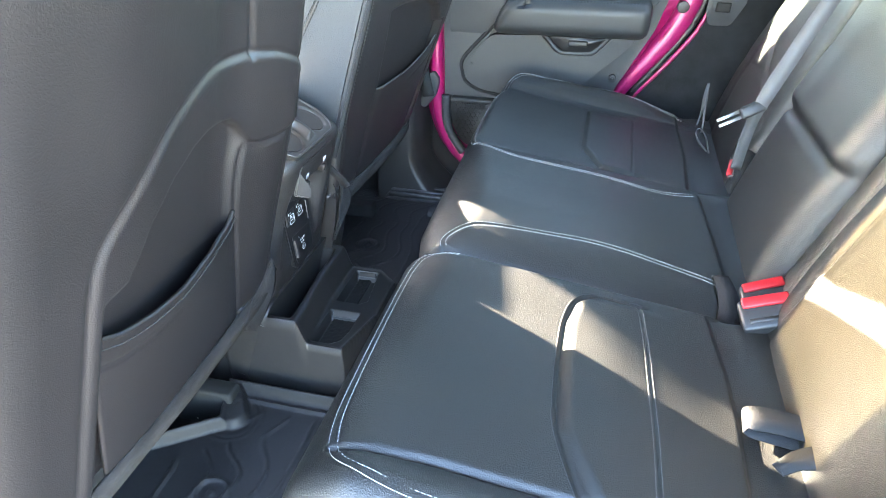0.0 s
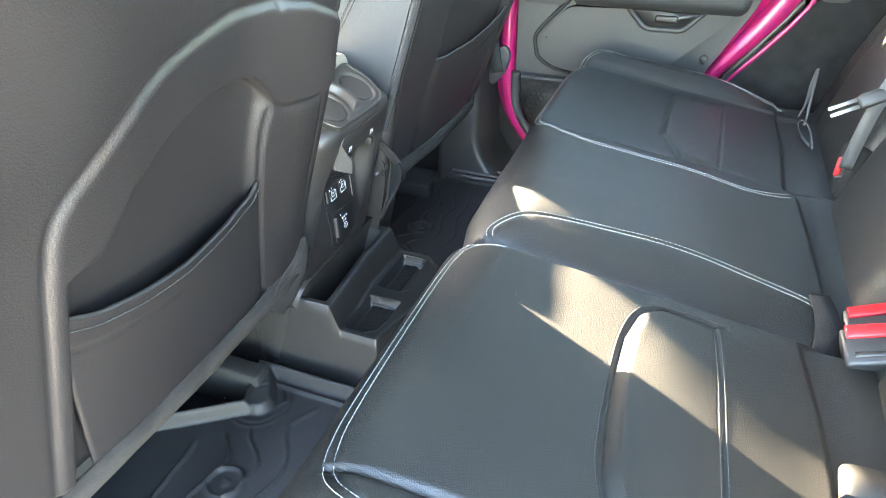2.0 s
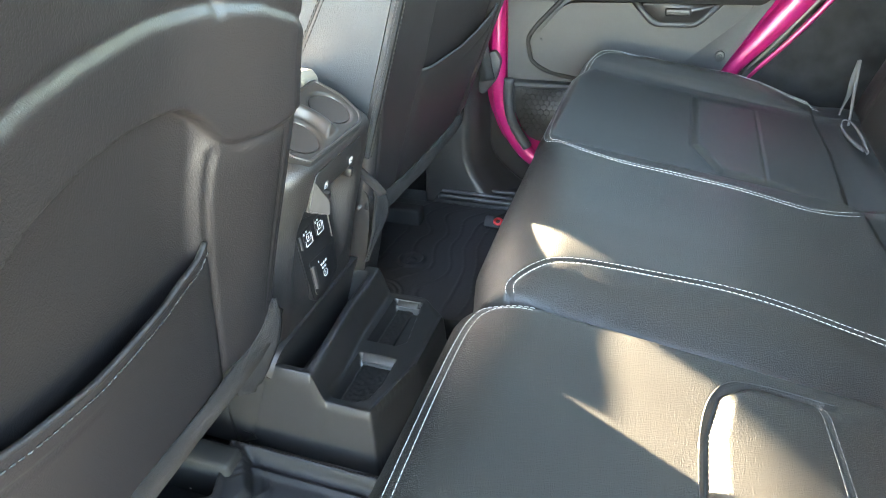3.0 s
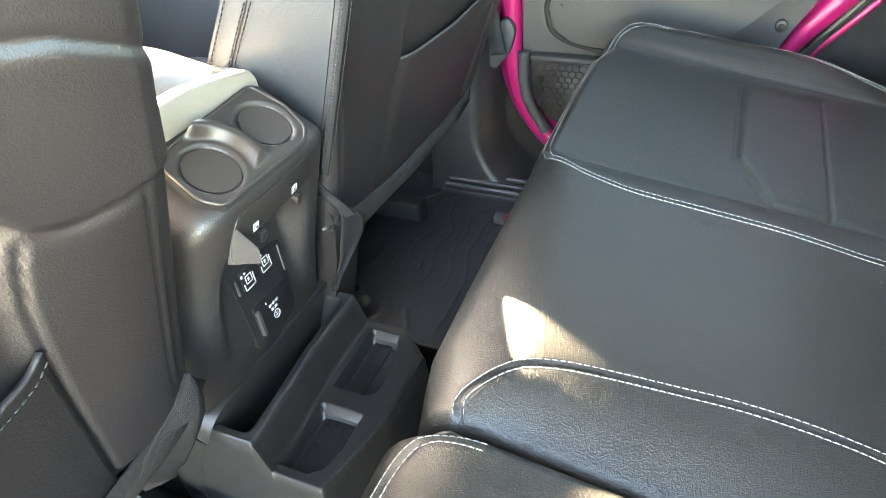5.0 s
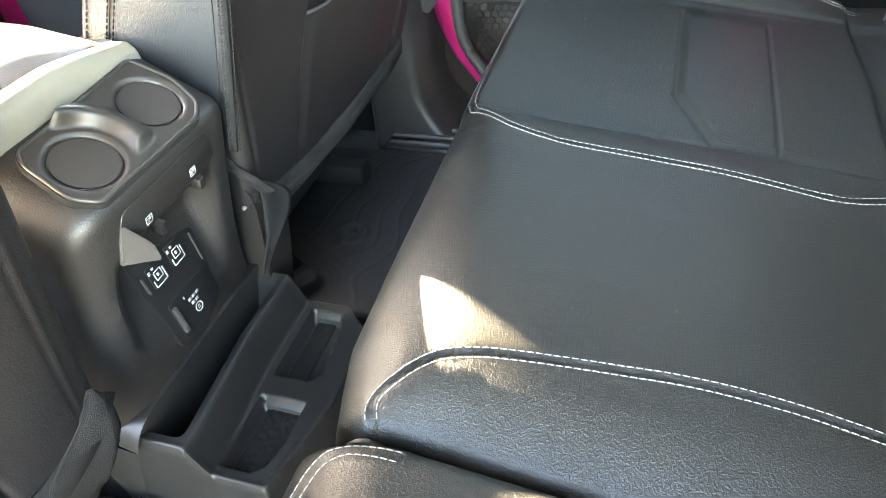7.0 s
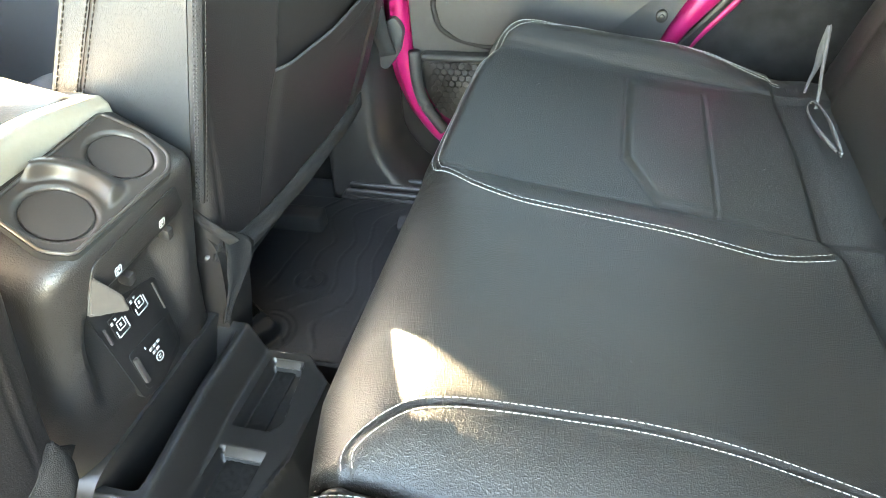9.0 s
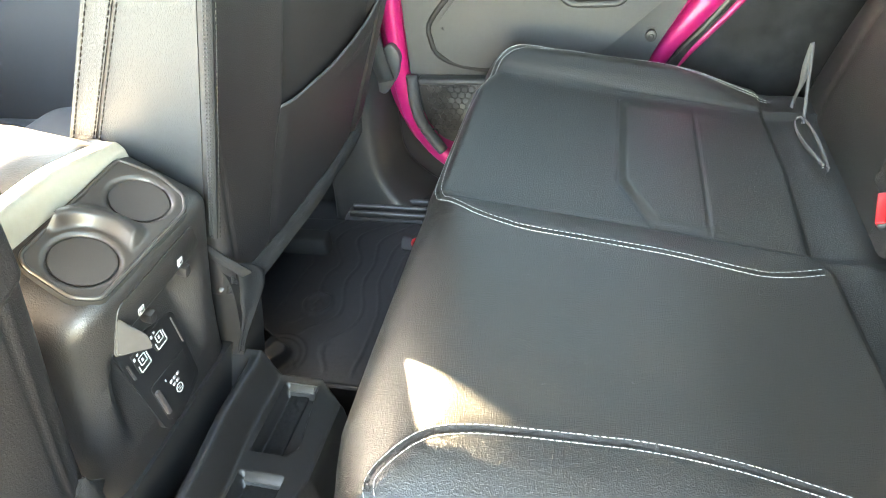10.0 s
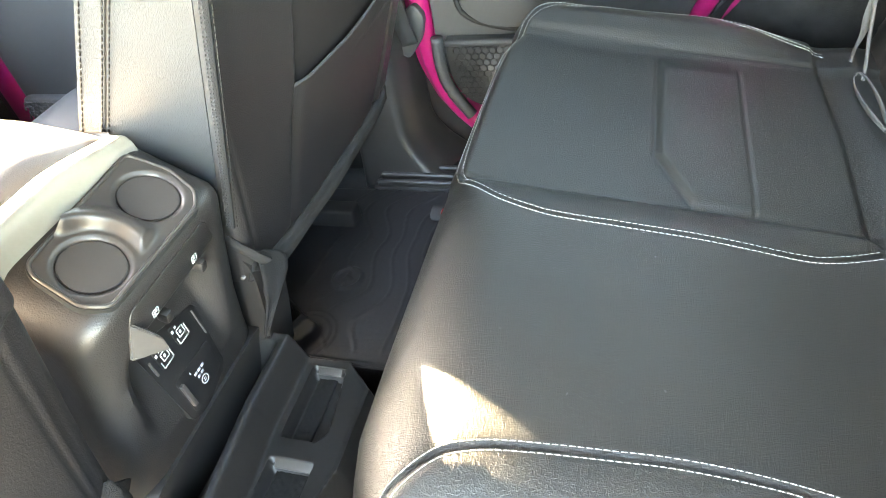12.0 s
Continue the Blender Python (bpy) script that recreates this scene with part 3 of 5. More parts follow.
def rear_seats():
    far = thing("rear_bench", (0.05, 0.19, 0.0), "black leather rear bench section with white double stitching", "seat", "rear bench")
    step = 0.0028
    part("cushion", cushion(far_top, far_nose, end_steps(-0.1735, 0.583, 0.010, 0.040, step), FAR_IN), LEATHER, far)
    part("stitching", stitches([laid(SEAM_MID, far_top, s) for s in (-0.0036, 0.0036)], on_far, 0.0040, 0.0016, 0.00036), THREAD, far, "white double stitching", kind="stuff")
    part("stitching", stitches([laid(SEAM_FAR, far_top, s) for s in (-0.0040, 0.0040)], on_far, 0.0040, 0.0016, 0.00036), THREAD, far, "white double stitching", kind="stuff")
    part("stitching", stitches([laid(EDGE_FAR, far_top, s) for s in (-0.0034, 0.0036)], on_far, 0.0040, 0.0016, 0.00036), THREAD, far, "white double stitching", kind="stuff")
    welt = [Vector((float(x), -0.1748, far_top(float(x), -0.1725) - 0.0010)) for x in np.linspace(-0.192, 0.18, 60)]
    part("piping", tube(welt, 0.0026, 8), LEATHER_SMOOTH, far, "black leather piping along the split")
    part("stitching", stitches([[p + Vector((0, 0.0045, 0.0022)) for p in welt]], lambda p: Vector((0, -0.5, 0.87)), 0.0055, 0.0006, 0.0005), WEBBING, far, "grey stitching along the piping", kind="stuff")
    # Shade below the cushion is put into the base colour.
    part("seat_base", rbox((-0.15, -0.18, 0.02), (0.26, 0.57, 0.205), 0.02), SHADE, far, "plain seat base, its shade put into a near-black colour")
    part("cloth_end", ribbon(spline([(0.186, -0.098, 0.3525), (0.193, -0.125, 0.347), (0.196, -0.152, 0.335), (0.194, -0.176, 0.312)], 20), Vector((1.0, 0.1, -0.15)), lambda t: 0.022 + 0.010 * t, 0.004), FELT, far, "dark fuzzy cloth end of the cushion")
    b = part("backrest", loaf(BACK, end_steps(0.205, 0.60, 0.035, 0.045, 0.008), roll_in(0.205, 0.60, 0.035, 0.045), back_relief("far")), LEATHER, far)
    b = part("middle_backrest", loaf(BACK, end_steps(-0.105, 0.200, 0.040, 0.045, 0.006), roll_in(-0.105, 0.200, 0.040, 0.045), back_relief("middle")), LEATHER, far, "black leather middle backrest with a bulging upper pad")
    part("side_bolster", loaf([(p[0] + 0.008, p[1]) for p in BACK], end_steps(-0.152, -0.108, 0.018, 0.012, 0.006), roll_in(-0.152, -0.108, 0.018, 0.012), None), LEATHER, far)
    part("stitching", stitches([[Vector((back_x(float(z)) + 0.005, -0.1515, float(z))) for z in np.linspace(0.36, 0.8, 60)]], lambda p: Vector((-0.5, -0.8, 0.2)).normalized()), DARK_THREAD, far, "dark stitching on the edge", kind="stuff")

    near = thing("rear_bench", (0.05, -0.39, 0.0), "black leather rear bench section beside the open door", "seat", "rear bench")
    part("cushion", cushion(near_top, near_nose, end_steps(-0.590, -0.1775, 0.042, 0.016, step), NEAR_IN), LEATHER, near)
    part("stitching", stitches([laid(EDGE_NEAR, near_top, s) for s in (-0.0040, 0.0040)], on_near, 0.0040, 0.0016, 0.00036), THREAD, near, "white double stitching", kind="stuff")
    part("stitching", stitches([laid(LINE_NEAR, near_top, s) for s in (-0.003, 0.003)], on_near, 0.0040, 0.0016, 0.0004), THREAD_GREY, near, "grey stitching", kind="stuff")
    part("stitching", stitches([laid(HEX_NEAR, near_top, -0.004)], on_near, r=0.0005), DARK_THREAD, near, "dark stitching", kind="stuff")
    # Same near-black base: under-seat shade held in its colour.
    part("seat_base", rbox((-0.15, -0.57, 0.02), (0.26, -0.20, 0.205), 0.02), SHADE, near, "plain seat base, its shade put into a near-black colour")
    part("backrest", loaf(BACK, end_steps(-0.600, -0.157, 0.045, 0.035, 0.008), roll_in(-0.600, -0.157, 0.045, 0.035), back_relief("near")), LEATHER, near)
    part("stitching", stitches([[Vector((back_x(float(z)) - 0.009, -0.209 - 0.05 * (float(z) - 0.36), float(z))) for z in np.linspace(0.37, 0.8, 60)]], lambda p: Vector((-0.94, 0, 0.34))), DARK_THREAD, near, "dark stitching on the backrest", kind="stuff")


rear_seats()


# ---- front seats ----
def rear_line(z):
    return -0.462 + 0.28 * (z - 0.278)


def seat_depth(z):
    return min(0.19, max(0.075, 0.128 + 0.34 * (0.625 - z)))


def front_profile():
    rear = [(rear_line(float(z)), float(z)) for z in np.linspace(0.29, 0.84, 210)]
    top = [(rear_line(0.84) - 0.012, 0.868), (rear_line(0.86) - 0.045, 0.88), (rear_line(0.86) - 0.085, 0.865)]
    front = [(rear_line(float(z)) - seat_depth(float(z)), float(z)) for z in np.linspace(0.83, 0.41, 24)]
    low = [(-0.575, 0.385), (-0.545, 0.372), (-0.522, 0.352), (-0.514, 0.325), (-0.510, 0.295), (-0.500, 0.276), (rear_line(0.275) - 0.008, 0.274)]
    return rear + top + front + low


LIP_Q = [-0.02, 0.03, 0.06, 0.107, 0.142, 0.194, 0.252, 0.293, 0.320, 0.338, 0.356, 0.374, 0.392, 0.406, 0.415, 0.420, 0.4235, 0.427]
LIP_Z = [0.610, 0.632, 0.643, 0.648, 0.648, 0.652, 0.657, 0.659, 0.656, 0.650, 0.641, 0.632, 0.622, 0.612, 0.602, 0.588, 0.551, 0.28]
LIP = list(zip(LIP_Q, LIP_Z))
DIP_Q = [0.070, 0.085, 0.100, 0.118, 0.135, 0.20, 0.25, 0.306, 0.345, 0.38]
DIP_Z = [0.45, 0.545, 0.552, 0.574, 0.587, 0.600, 0.606, 0.604, 0.588, 0.55]
HEM_Q = [0.096, 0.128, 0.192, 0.276, 0.336, 0.384, 0.412]
HEM_Z = [0.474, 0.453, 0.449, 0.456, 0.470, 0.485, 0.500]


def swell(q, z, s):
    """How far the seat's back stands behind its mean plane: hollow at the inner side, full at the outer."""
    t = smooth01((q - 0.08) / 0.34)
    h = -0.08 * (z - 0.278) * (1 - t) + (0.031 + 0.10 * (z - 0.505)) * t
    if s < 0:
        h += lerp_table(z, [0.28, 0.31, 0.36, 0.42, 0.48, 0.545, 0.60, 0.64, 0.72], [0.005, 0.006, 0.010, 0.017, 0.025, 0.033, 0.034, 0.037, 0.040]) * (1 - smooth01(q / 0.17))
    return h


def pocket_side(z):
    """The inner edge of the far seat's pocket."""
    return lerp_table(z, [0.26, 0.415, 0.461, 0.55], [0.095, 0.139, 0.159, 0.168])


def bolster_side(z):
    """Where the near seat's inner bolster ends and the pocket begins."""
    return lerp_table(z, [0.27, 0.327, 0.396, 0.457, 0.496, 0.523, 0.548], [0.098, 0.102, 0.109, 0.113, 0.113, 0.109, 0.102])


def front_relief(q, z, s):
    """Relief of the seat's back, q metres from its inner side."""
    d = line_gap(q, z, LIP)
    if q > 0.427 or z > lerp_table(q, LIP_Q, LIP_Z):
        d = -d
    h = 0.0034 * smooth01((d + 0.004) / 0.010) - 0.0018 * math.exp(-((d + 0.0040) / 0.0030) ** 2)
    if s > 0 and 0.070 < q < 0.427:
        dip = lerp_table(q, DIP_Q, DIP_Z)
        h -= 0.016 * smooth01((dip - z) / 0.010) * smooth01((q - pocket_side(z) + 0.002) / 0.012) * (1 - smooth01((q - 0.395) / 0.02))
    if s < 0 and q < 0.427:
        flap = lerp_table(q, [0.0, 0.02, 0.05, 0.085] + DIP_Q[2:], [0.556, 0.551, 0.546, 0.546] + DIP_Z[2:])
        side = bolster_side(z)
        h -= (0.005 + 0.011 * smooth01((q - side + 0.004) / 0.022)) * smooth01((flap - z) / 0.007) * (1 - smooth01((q - 0.395) / 0.02))
        h += 0.0055 * math.sin(math.pi * min(1.0, max(0.0, (q - 0.012) / (side - 0.012)))) * smooth01((flap - z) / 0.015)
        h -= (0.0030 * math.exp(-((q - side) / 0.0024) ** 2) + 0.0016 * math.exp(-((q - 0.030) / 0.0024) ** 2)) * smooth01((0.545 - z) / 0.01)
    h += groove(q, z, [(0.098, 0.645), (0.104, 0.84)], 0.003, 0.004)
    h += groove(q, z, [(0.02, 0.27), (0.012, 0.84)], 0.002, 0.004)
    return h


def front_seat(s, inner):
    """A front seat, seen from behind. s: +1 on the far side, -1 on the near; inner: its inner side from the middle of the car."""
    wide, outer_roll = (0.492, 0.036) if s > 0 else (0.562, 0.085)
    inner_roll = 0.016 if s > 0 else 0.020
    ob = thing("front_seat", (-0.72, s * (inner + 0.22), 0.0), "black leather front seat with a map pocket in its back", "seat", "front seats")
    prof = front_profile()

    def turn(x, y, z):
        return (x, s * (inner + y), z)

    def relief(x, y, z, i):
        if i >= 210:
            return 0.0
        return front_relief(y, z, s) + swell(y, z, s)

    part("backrest", loaf(prof, end_steps(0, wide, inner_roll, outer_roll, 0.0026), roll_in(0, wide, inner_roll, outer_roll), relief, turn), BACKING, ob)
    # the side facing the middle of the car: pale front band, grained panel, zip
    def band(name, a, b, z0, z1, proud, material, label):
        pts = [(rear_line(float(z)) - a(float(z)), float(z)) for z in np.linspace(z0, z1, 16)]
        pts += [(rear_line(float(z)) - b(float(z)), float(z)) for z in np.linspace(z1, z0, 16)]
        y0, y1 = s * (inner + 0.012), s * (inner - proud)
        return part(name, prism(pts, min(y0, y1), max(y0, y1), "y", 0.0025), material, ob, label, angle=40)
    if s > 0:
        def zip_at(z):
            return 0.0065 + 0.046 * (0.62 - z)
        band("side_panel", lambda z: zip_at(z) + 0.009, lambda z: seat_depth(z) - 0.033, 0.40, 0.80, 0.0008, VINYL, "grey grained side panel")
        band("front_band", lambda z: seat_depth(z) - 0.030, lambda z: seat_depth(z) + 0.002, 0.42, 0.80, 0.0012, VINYL, "blue-grey stitched band along the front edge")
        zs = [float(z) for z in np.linspace(0.375, 0.80, 60)]
        zip_pts = [Vector((rear_line(z) - zip_at(z), s * (inner - 0.0010), z)) for z in zs]
        tape = part("zip", ribbon(zip_pts, Vector((1, 0, 0.28)), 0.013, 0.003), BLACK_WEBBING, ob, "black zip along the side")
        out = Vector((0.1, -s, 0)).normalized()
        part("zip_teeth", stitches([[p + Vector((dx, -s * 0.0012, 0)) for p in zip_pts] for dx in (-0.0016, 0.0016)], lambda p: out, 0.0020, 0.0022, 0.0011), DARK_THREAD, tape, "dark zip teeth", kind="stuff")
        part("stitching", stitches([[p + Vector((0.010, 0, 0)) for p in zip_pts]], lambda p: out, 0.0040, 0.0025, 0.0007), SHADE, ob, "black stitching", kind="stuff")
        for off in (0.0275, 0.035, 0.003):
            row = [Vector((rear_line(max(z, 0.42)) - seat_depth(max(z, 0.42)) + off, s * (inner - (0.0016 if off < 0.03 else 0.0012)), max(z, 0.42))) for z in zs]
            part("stitching", stitches([row], lambda p: Vector((0, -s, 0)), 0.0048, 0.0026, 0.0009), SHADE, ob, "black stitching", kind="stuff")
    # map pocket
    verts, faces = [], []
    nq, nz = 60, 60
    for back in (0.0, 0.004):
        for j in range(nz + 1):
            for i in range(nq + 1):
                u = i / nq
                q_low = lerp_table(j / nz, [0, 0.7, 1], [0.095, 0.139, 0.158]) if s > 0 else bolster_side(0.272 + 0.2 * j / nz) + 0.003
                q_high = lerp_table(j / nz, [0, 0.75, 1], [0.385, 0.412, 0.418])
                q = q_low + (q_high - q_low) * u
                top = lerp_table(q, HEM_Q, HEM_Z)
                z = 0.272 + (top - 0.272) * j / nz
                bulge = 0.002 + (0.003 if s > 0 else 0.013) * math.sin(math.pi * u) ** 0.8 * (0.25 + 0.75 * j / nz) + (0.0012 - 0.004 * (1 - smooth01(u / 0.10)) if s > 0 else -0.0033 * (1 - smooth01(u / 0.10)))
                bulge -= 0.0022 * math.exp(-((top - z - 0.021 - 0.012 * u) / 0.0028) ** 2) * smooth01((u - 0.45) / 0.4)
                edge = 0.008 + swell(q, z, s)
                verts.append((rear_line(z) + edge - 0.009 + bulge - back, s * (inner + q), z))
    w, k = nq + 1, (nq + 1) * (nz + 1)
    for j in range(nz):
        for i in range(nq):
            a = j * w + i
            faces += [(a, a + 1, a + w + 1, a + w), (k + a, k + a + w, k + a + w + 1, k + a + 1)]
    rim = [i for i in range(w)] + [j * w + nq for j in range(1, nz + 1)] + [nz * w + i for i in range(nq - 1, -1, -1)] + [j * w for j in range(nz - 1, 0, -1)]
    faces += [(rim[i], rim[(i + 1) % len(rim)], k + rim[(i + 1) % len(rim)], k + rim[i]) for i in range(len(rim))]
    hem = [Vector(verts[nz * w + i]) + Vector((-0.002, 0, 0.0)) for i in range(nq + 1)]
    row = [Vector(verts[(nz - 3) * w + i]) + Vector((0.0010, 0, 0.0)) for i in range(nq + 1)]
    pocket = part("map_pocket", (verts, faces), BACKING, ob, "black leather map pocket, empty")
    part("hem", tube(hem, 0.0014 if s > 0 else 0.0028, 8), BACKING, pocket)
    if s < 0:
        part("stitching", stitches([row], lambda p: Vector((0.96, 0, -0.27)), 0.004, 0.0025, 0.0007), DARK_THREAD, pocket, kind="stuff")
    # grey cloth under the backrest
    path = spline([(rear_line(z) + swell(q, z, s) + dx, s * (inner + q), z) for q, z, dx in ((0.004, 0.305, 0.0), (0.035, 0.284, 0.004), (0.09, 0.272, 0.006), (0.20, 0.266, 0.008), (0.30, 0.266, 0.008), (0.40, 0.268, 0.006), (0.47, 0.265, 0.0))], 60)
    part("cloth_flap", ribbon(path, Vector((0.10, 0, 1.0)), lambda t: 0.029 + 0.004 * math.sin(3 * t * math.pi) ** 2 - 0.004 * t, 0.004), FELT, ob, "grey cloth edge under the backrest")
    # folded corner of the cloth: a limp triangle that ends in a tail
    if s < 0:
        rows = [(0.322, 0.010, 0.014, 0.0), (0.305, 0.006, 0.034, 0.004), (0.285, 0.005, 0.080, 0.007), (0.262, 0.007, 0.095, 0.008), (0.242, 0.014, 0.088, 0.004), (0.226, 0.026, 0.070, 0.0), (0.214, 0.040, 0.055, -0.003)]
    else:
        rows = [(0.320, 0.014, 0.022, -0.005), (0.307, 0.014, 0.036, 0.001), (0.288, 0.010, 0.056, 0.005), (0.270, 0.003, 0.068, 0.008), (0.256, -0.002, 0.056, 0.013), (0.246, -0.006, 0.040, 0.013), (0.236, -0.011, 0.016, 0.012), (0.222, -0.020, -0.008, 0.010), (0.212, -0.023, -0.015, 0.008)]
        arm = spline([(-0.434, s * (inner + 0.010), 0.314), (-0.441, s * (inner + 0.002), 0.331), (-0.456, s * (inner - 0.001), 0.347), (-0.472, s * (inner - 0.001), 0.362), (-0.490, s * (inner - 0.001), 0.374)], 24)
        part("cloth_edge", ribbon(arm, Vector((0.7, 0, 0.7)), 0.014, 0.003), FELT, ob, "grey cloth edge under the side panel")
    verts, faces = [], []
    for back in (0.0, 0.003):
        for k, (z, q0, q1, dx) in enumerate(rows):
            for c in range(9):
                q = q0 + (q1 - q0) * c / 8
                fold = 0.0018 * math.sin(c / 8 * math.pi * 1.5 + k * 0.5)
                verts.append((rear_line(max(z, 0.25)) + 0.004 + dx + fold - back, s * (inner + q), z))
    w, k = 9, 9 * len(rows)
    for a in range(len(rows) - 1):
        for c in range(8):
            p = a * w + c
            faces += [(p, p + 1, p + w + 1, p + w), (k + p, k + p + w, k + p + w + 1, k + p + 1)]
    rim = [c for c in range(w)] + [a * w + 8 for a in range(1, len(rows))] + [(len(rows) - 1) * w + c for c in range(7, -1, -1)] + [a * w for a in range(len(rows) - 2, 0, -1)]
    faces += [(rim[i], rim[(i + 1) % len(rim)], k + rim[(i + 1) % len(rim)], k + rim[i]) for i in range(len(rim))]
    part("cloth_tail", (verts, faces), FELT, ob, "grey cloth corner hanging from the backrest")
    # seat cushion and base
    part("seat", loaf(rounded([(-1.10, 0.16), (-0.60, 0.16), (-0.585, 0.27), (-0.80, 0.285), (-1.06, 0.30), (-1.13, 0.27)], 0.04, 6), end_steps(0.015, wide - 0.01, 0.04, 0.04, 0.03), roll_in(0.015, wide - 0.01, 0.04, 0.04), None, turn), LEATHER_SMOOTH, ob)
    lo, hi = s * (inner + 0.05), s * (inner + 0.40)
    # Frame and rails: the dark under the seat is painted in.
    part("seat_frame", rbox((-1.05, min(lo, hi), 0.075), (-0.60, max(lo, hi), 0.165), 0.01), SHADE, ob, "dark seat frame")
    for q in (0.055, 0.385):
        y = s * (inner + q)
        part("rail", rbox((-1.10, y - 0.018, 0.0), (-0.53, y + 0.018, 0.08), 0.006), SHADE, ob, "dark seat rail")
    if s > 0:
        part("side_shield", prism(rounded([(-1.05, 0.10), (-0.496, 0.10), (-0.472, 0.196), (-0.462, 0.244), (-0.455, 0.288), (-0.455, 0.312), (-0.464, 0.328), (-0.486, 0.336), (-1.05, 0.340)], 0.016, 6), inner + 0.001, inner + 0.060, "y", 0.006, 3), PLASTIC, ob, "dark plastic side shield of the seat", angle=40)
    part("headrest", loaf(rounded([(-0.31, 0.90), (-0.27, 0.92), (-0.26, 1.02), (-0.29, 1.07), (-0.36, 1.06), (-0.385, 0.98), (-0.37, 0.91)], 0.03, 5), end_steps(0.10, 0.35, 0.04, 0.04, 0.02), roll_in(0.10, 0.35, 0.04, 0.04), None, turn), BACKING, ob)
    for q in (0.16, 0.29):
        part("headrest_post", tube([Vector((-0.325, s * (inner + q), z)) for z in (0.85, 0.93)], 0.006, 8), STEEL, ob)
    return ob


front_seat(-1, 0.142)
front_seat(1, 0.112)


# ---- centre console ----
def console_face(z):
    return -0.433 + 0.28 * (z - 0.405)


def console():
    ob = thing("centre_console", (-0.75, 0.0, 0.0), "dark plastic centre console with cup holders and window switches", "console")
    mid = 0.0
    # body: rear face, sloping cup panel bed and flat top, carried across the car
    prof = [(console_face(float(z)), float(z)) for z in np.linspace(0.02, 0.425, 82)]
    prof += [(-0.4245, 0.436), (-0.4245, 0.443), (-0.428, 0.4500)]
    prof += [(float(x), 0.193 - 0.6 * float(x)) for x in np.linspace(-0.436, -0.494, 8)]
    prof += [(-0.502, 0.4925), (-0.515, 0.4940), (-0.60, 0.494), (-0.80, 0.495), (-1.20, 0.47), (-1.45, 0.45), (-1.45, 0.02)]

    def flare(x, y, z):
        half = lerp_table(z, [0.02, 0.18, 0.23, 0.30, 0.38, 0.50], [1.22, 1.21, 1.17, 1.08, 1.02, 1.0] if y < 0 else [1.20, 1.14, 1.05, 0.97, 0.96, 1.0])
        d = turn_in(y)
        x = -0.95 + (x + 0.95) * (1 - d / 0.52)
        z = z if z < 0.30 else 0.30 + (z - 0.30) * (1 - 0.7 * d / 0.19)
        return (x, mid + (y - mid) * half, z)

    turn_in = roll_in(-0.109, 0.109, 0.040, 0.034)

    def hollow(x, y, z, i):
        """The recess of the socket panel, under the overhang with the window switches."""
        if i >= 82:
            return 0.0
        return -lerp_table(z, [0.25, 0.262, 0.30, 0.345, 0.362, 0.392, 0.400], [0.0, 0.0035, 0.0165, 0.031, 0.029, 0.004, 0.0]) * smooth01((0.076 - abs(y + 0.008)) / 0.020)
    part("body", loaf(prof, end_steps(-0.109, 0.109, 0.040, 0.034, 0.0035), lambda y: 0.0, hollow, flare), PLASTIC, ob, angle=50)

    prof2 = [(console_face(float(z)) + 0.005, float(z)) for z in np.linspace(0.02, 0.205, 8)] + [(-0.60, 0.205), (-0.60, 0.02)]
    part("collar", loaf(prof2, end_steps(-0.136, 0.136, 0.036, 0.036, 0.02), roll_in(-0.136, 0.136, 0.036, 0.036)), TRIM_PLASTIC, ob, "dark plastic collar round the foot", angle=40)

    # sloping cup holder panel, built flat and then tipped
    slope = Matrix.Translation((-0.467, 0.0, 0.4775)) @ Matrix.Rotation(math.atan(0.6), 4, "Y")
    outline = [(-0.0225, -0.0670), (-0.0120, -0.0750), (0.0310, -0.0820), (0.0490, -0.0715), (0.0515, 0.0530), (0.0405, 0.0700), (0.0100, 0.0795), (-0.0290, 0.0735)]
    rim = rounded(outline, 0.006, 5)
    cups = [(0.0160, -0.0445), (0.0125, 0.0420)]
    n = len(rim)

    def grown(poly, d):
        out = []
        for i in range(len(poly)):
            a, b = Vector(poly[i - 1]), Vector(poly[(i + 1) % len(poly)])
            t = (b - a).normalized()
            out.append((poly[i][0] + t.y * d, poly[i][1] - t.x * d))
        return out

    loops = [(0.0018, -0.010), (0.0018, 0.0016), (0.0010, 0.0027), (0.0, 0.0030), (-0.0012, 0.0026), (-0.0020, 0.0010), (-0.0020, -0.010)]
    verts, faces = [], []
    for d, h in loops:
        verts += [(a, b, h) for a, b in grown(rim, d)]
    for a in range(len(loops)):
        c = (a + 1) % len(loops)
        faces += [(a * n + i, a * n + (i + 1) % n, c * n + (i + 1) % n, c * n + i) for i in range(n)]
    surround = part("cup_surround", (verts, faces), CUP_PLASTIC, ob, "satin grey rim round the cup holders", angle=60)
    surround.data.transform(slope)
    verts, faces = [], []
    edge = [(0.0014, -0.010), (0.0014, 0.0010), (0.0028, 0.0008), (0.0028, -0.010)]
    for d, h in edge:
        verts += [(a, b, h) for a, b in grown(rim, d)]
    for a in range(4):
        c = (a + 1) % 4
        faces += [(a * n + i, a * n + (i + 1) % n, c * n + (i + 1) % n, c * n + i) for i in range(n)]
    gap = part("gap", (verts, faces), SHADE, surround, "dark joint round the cup panel", angle=60)
    gap.data.transform(slope)

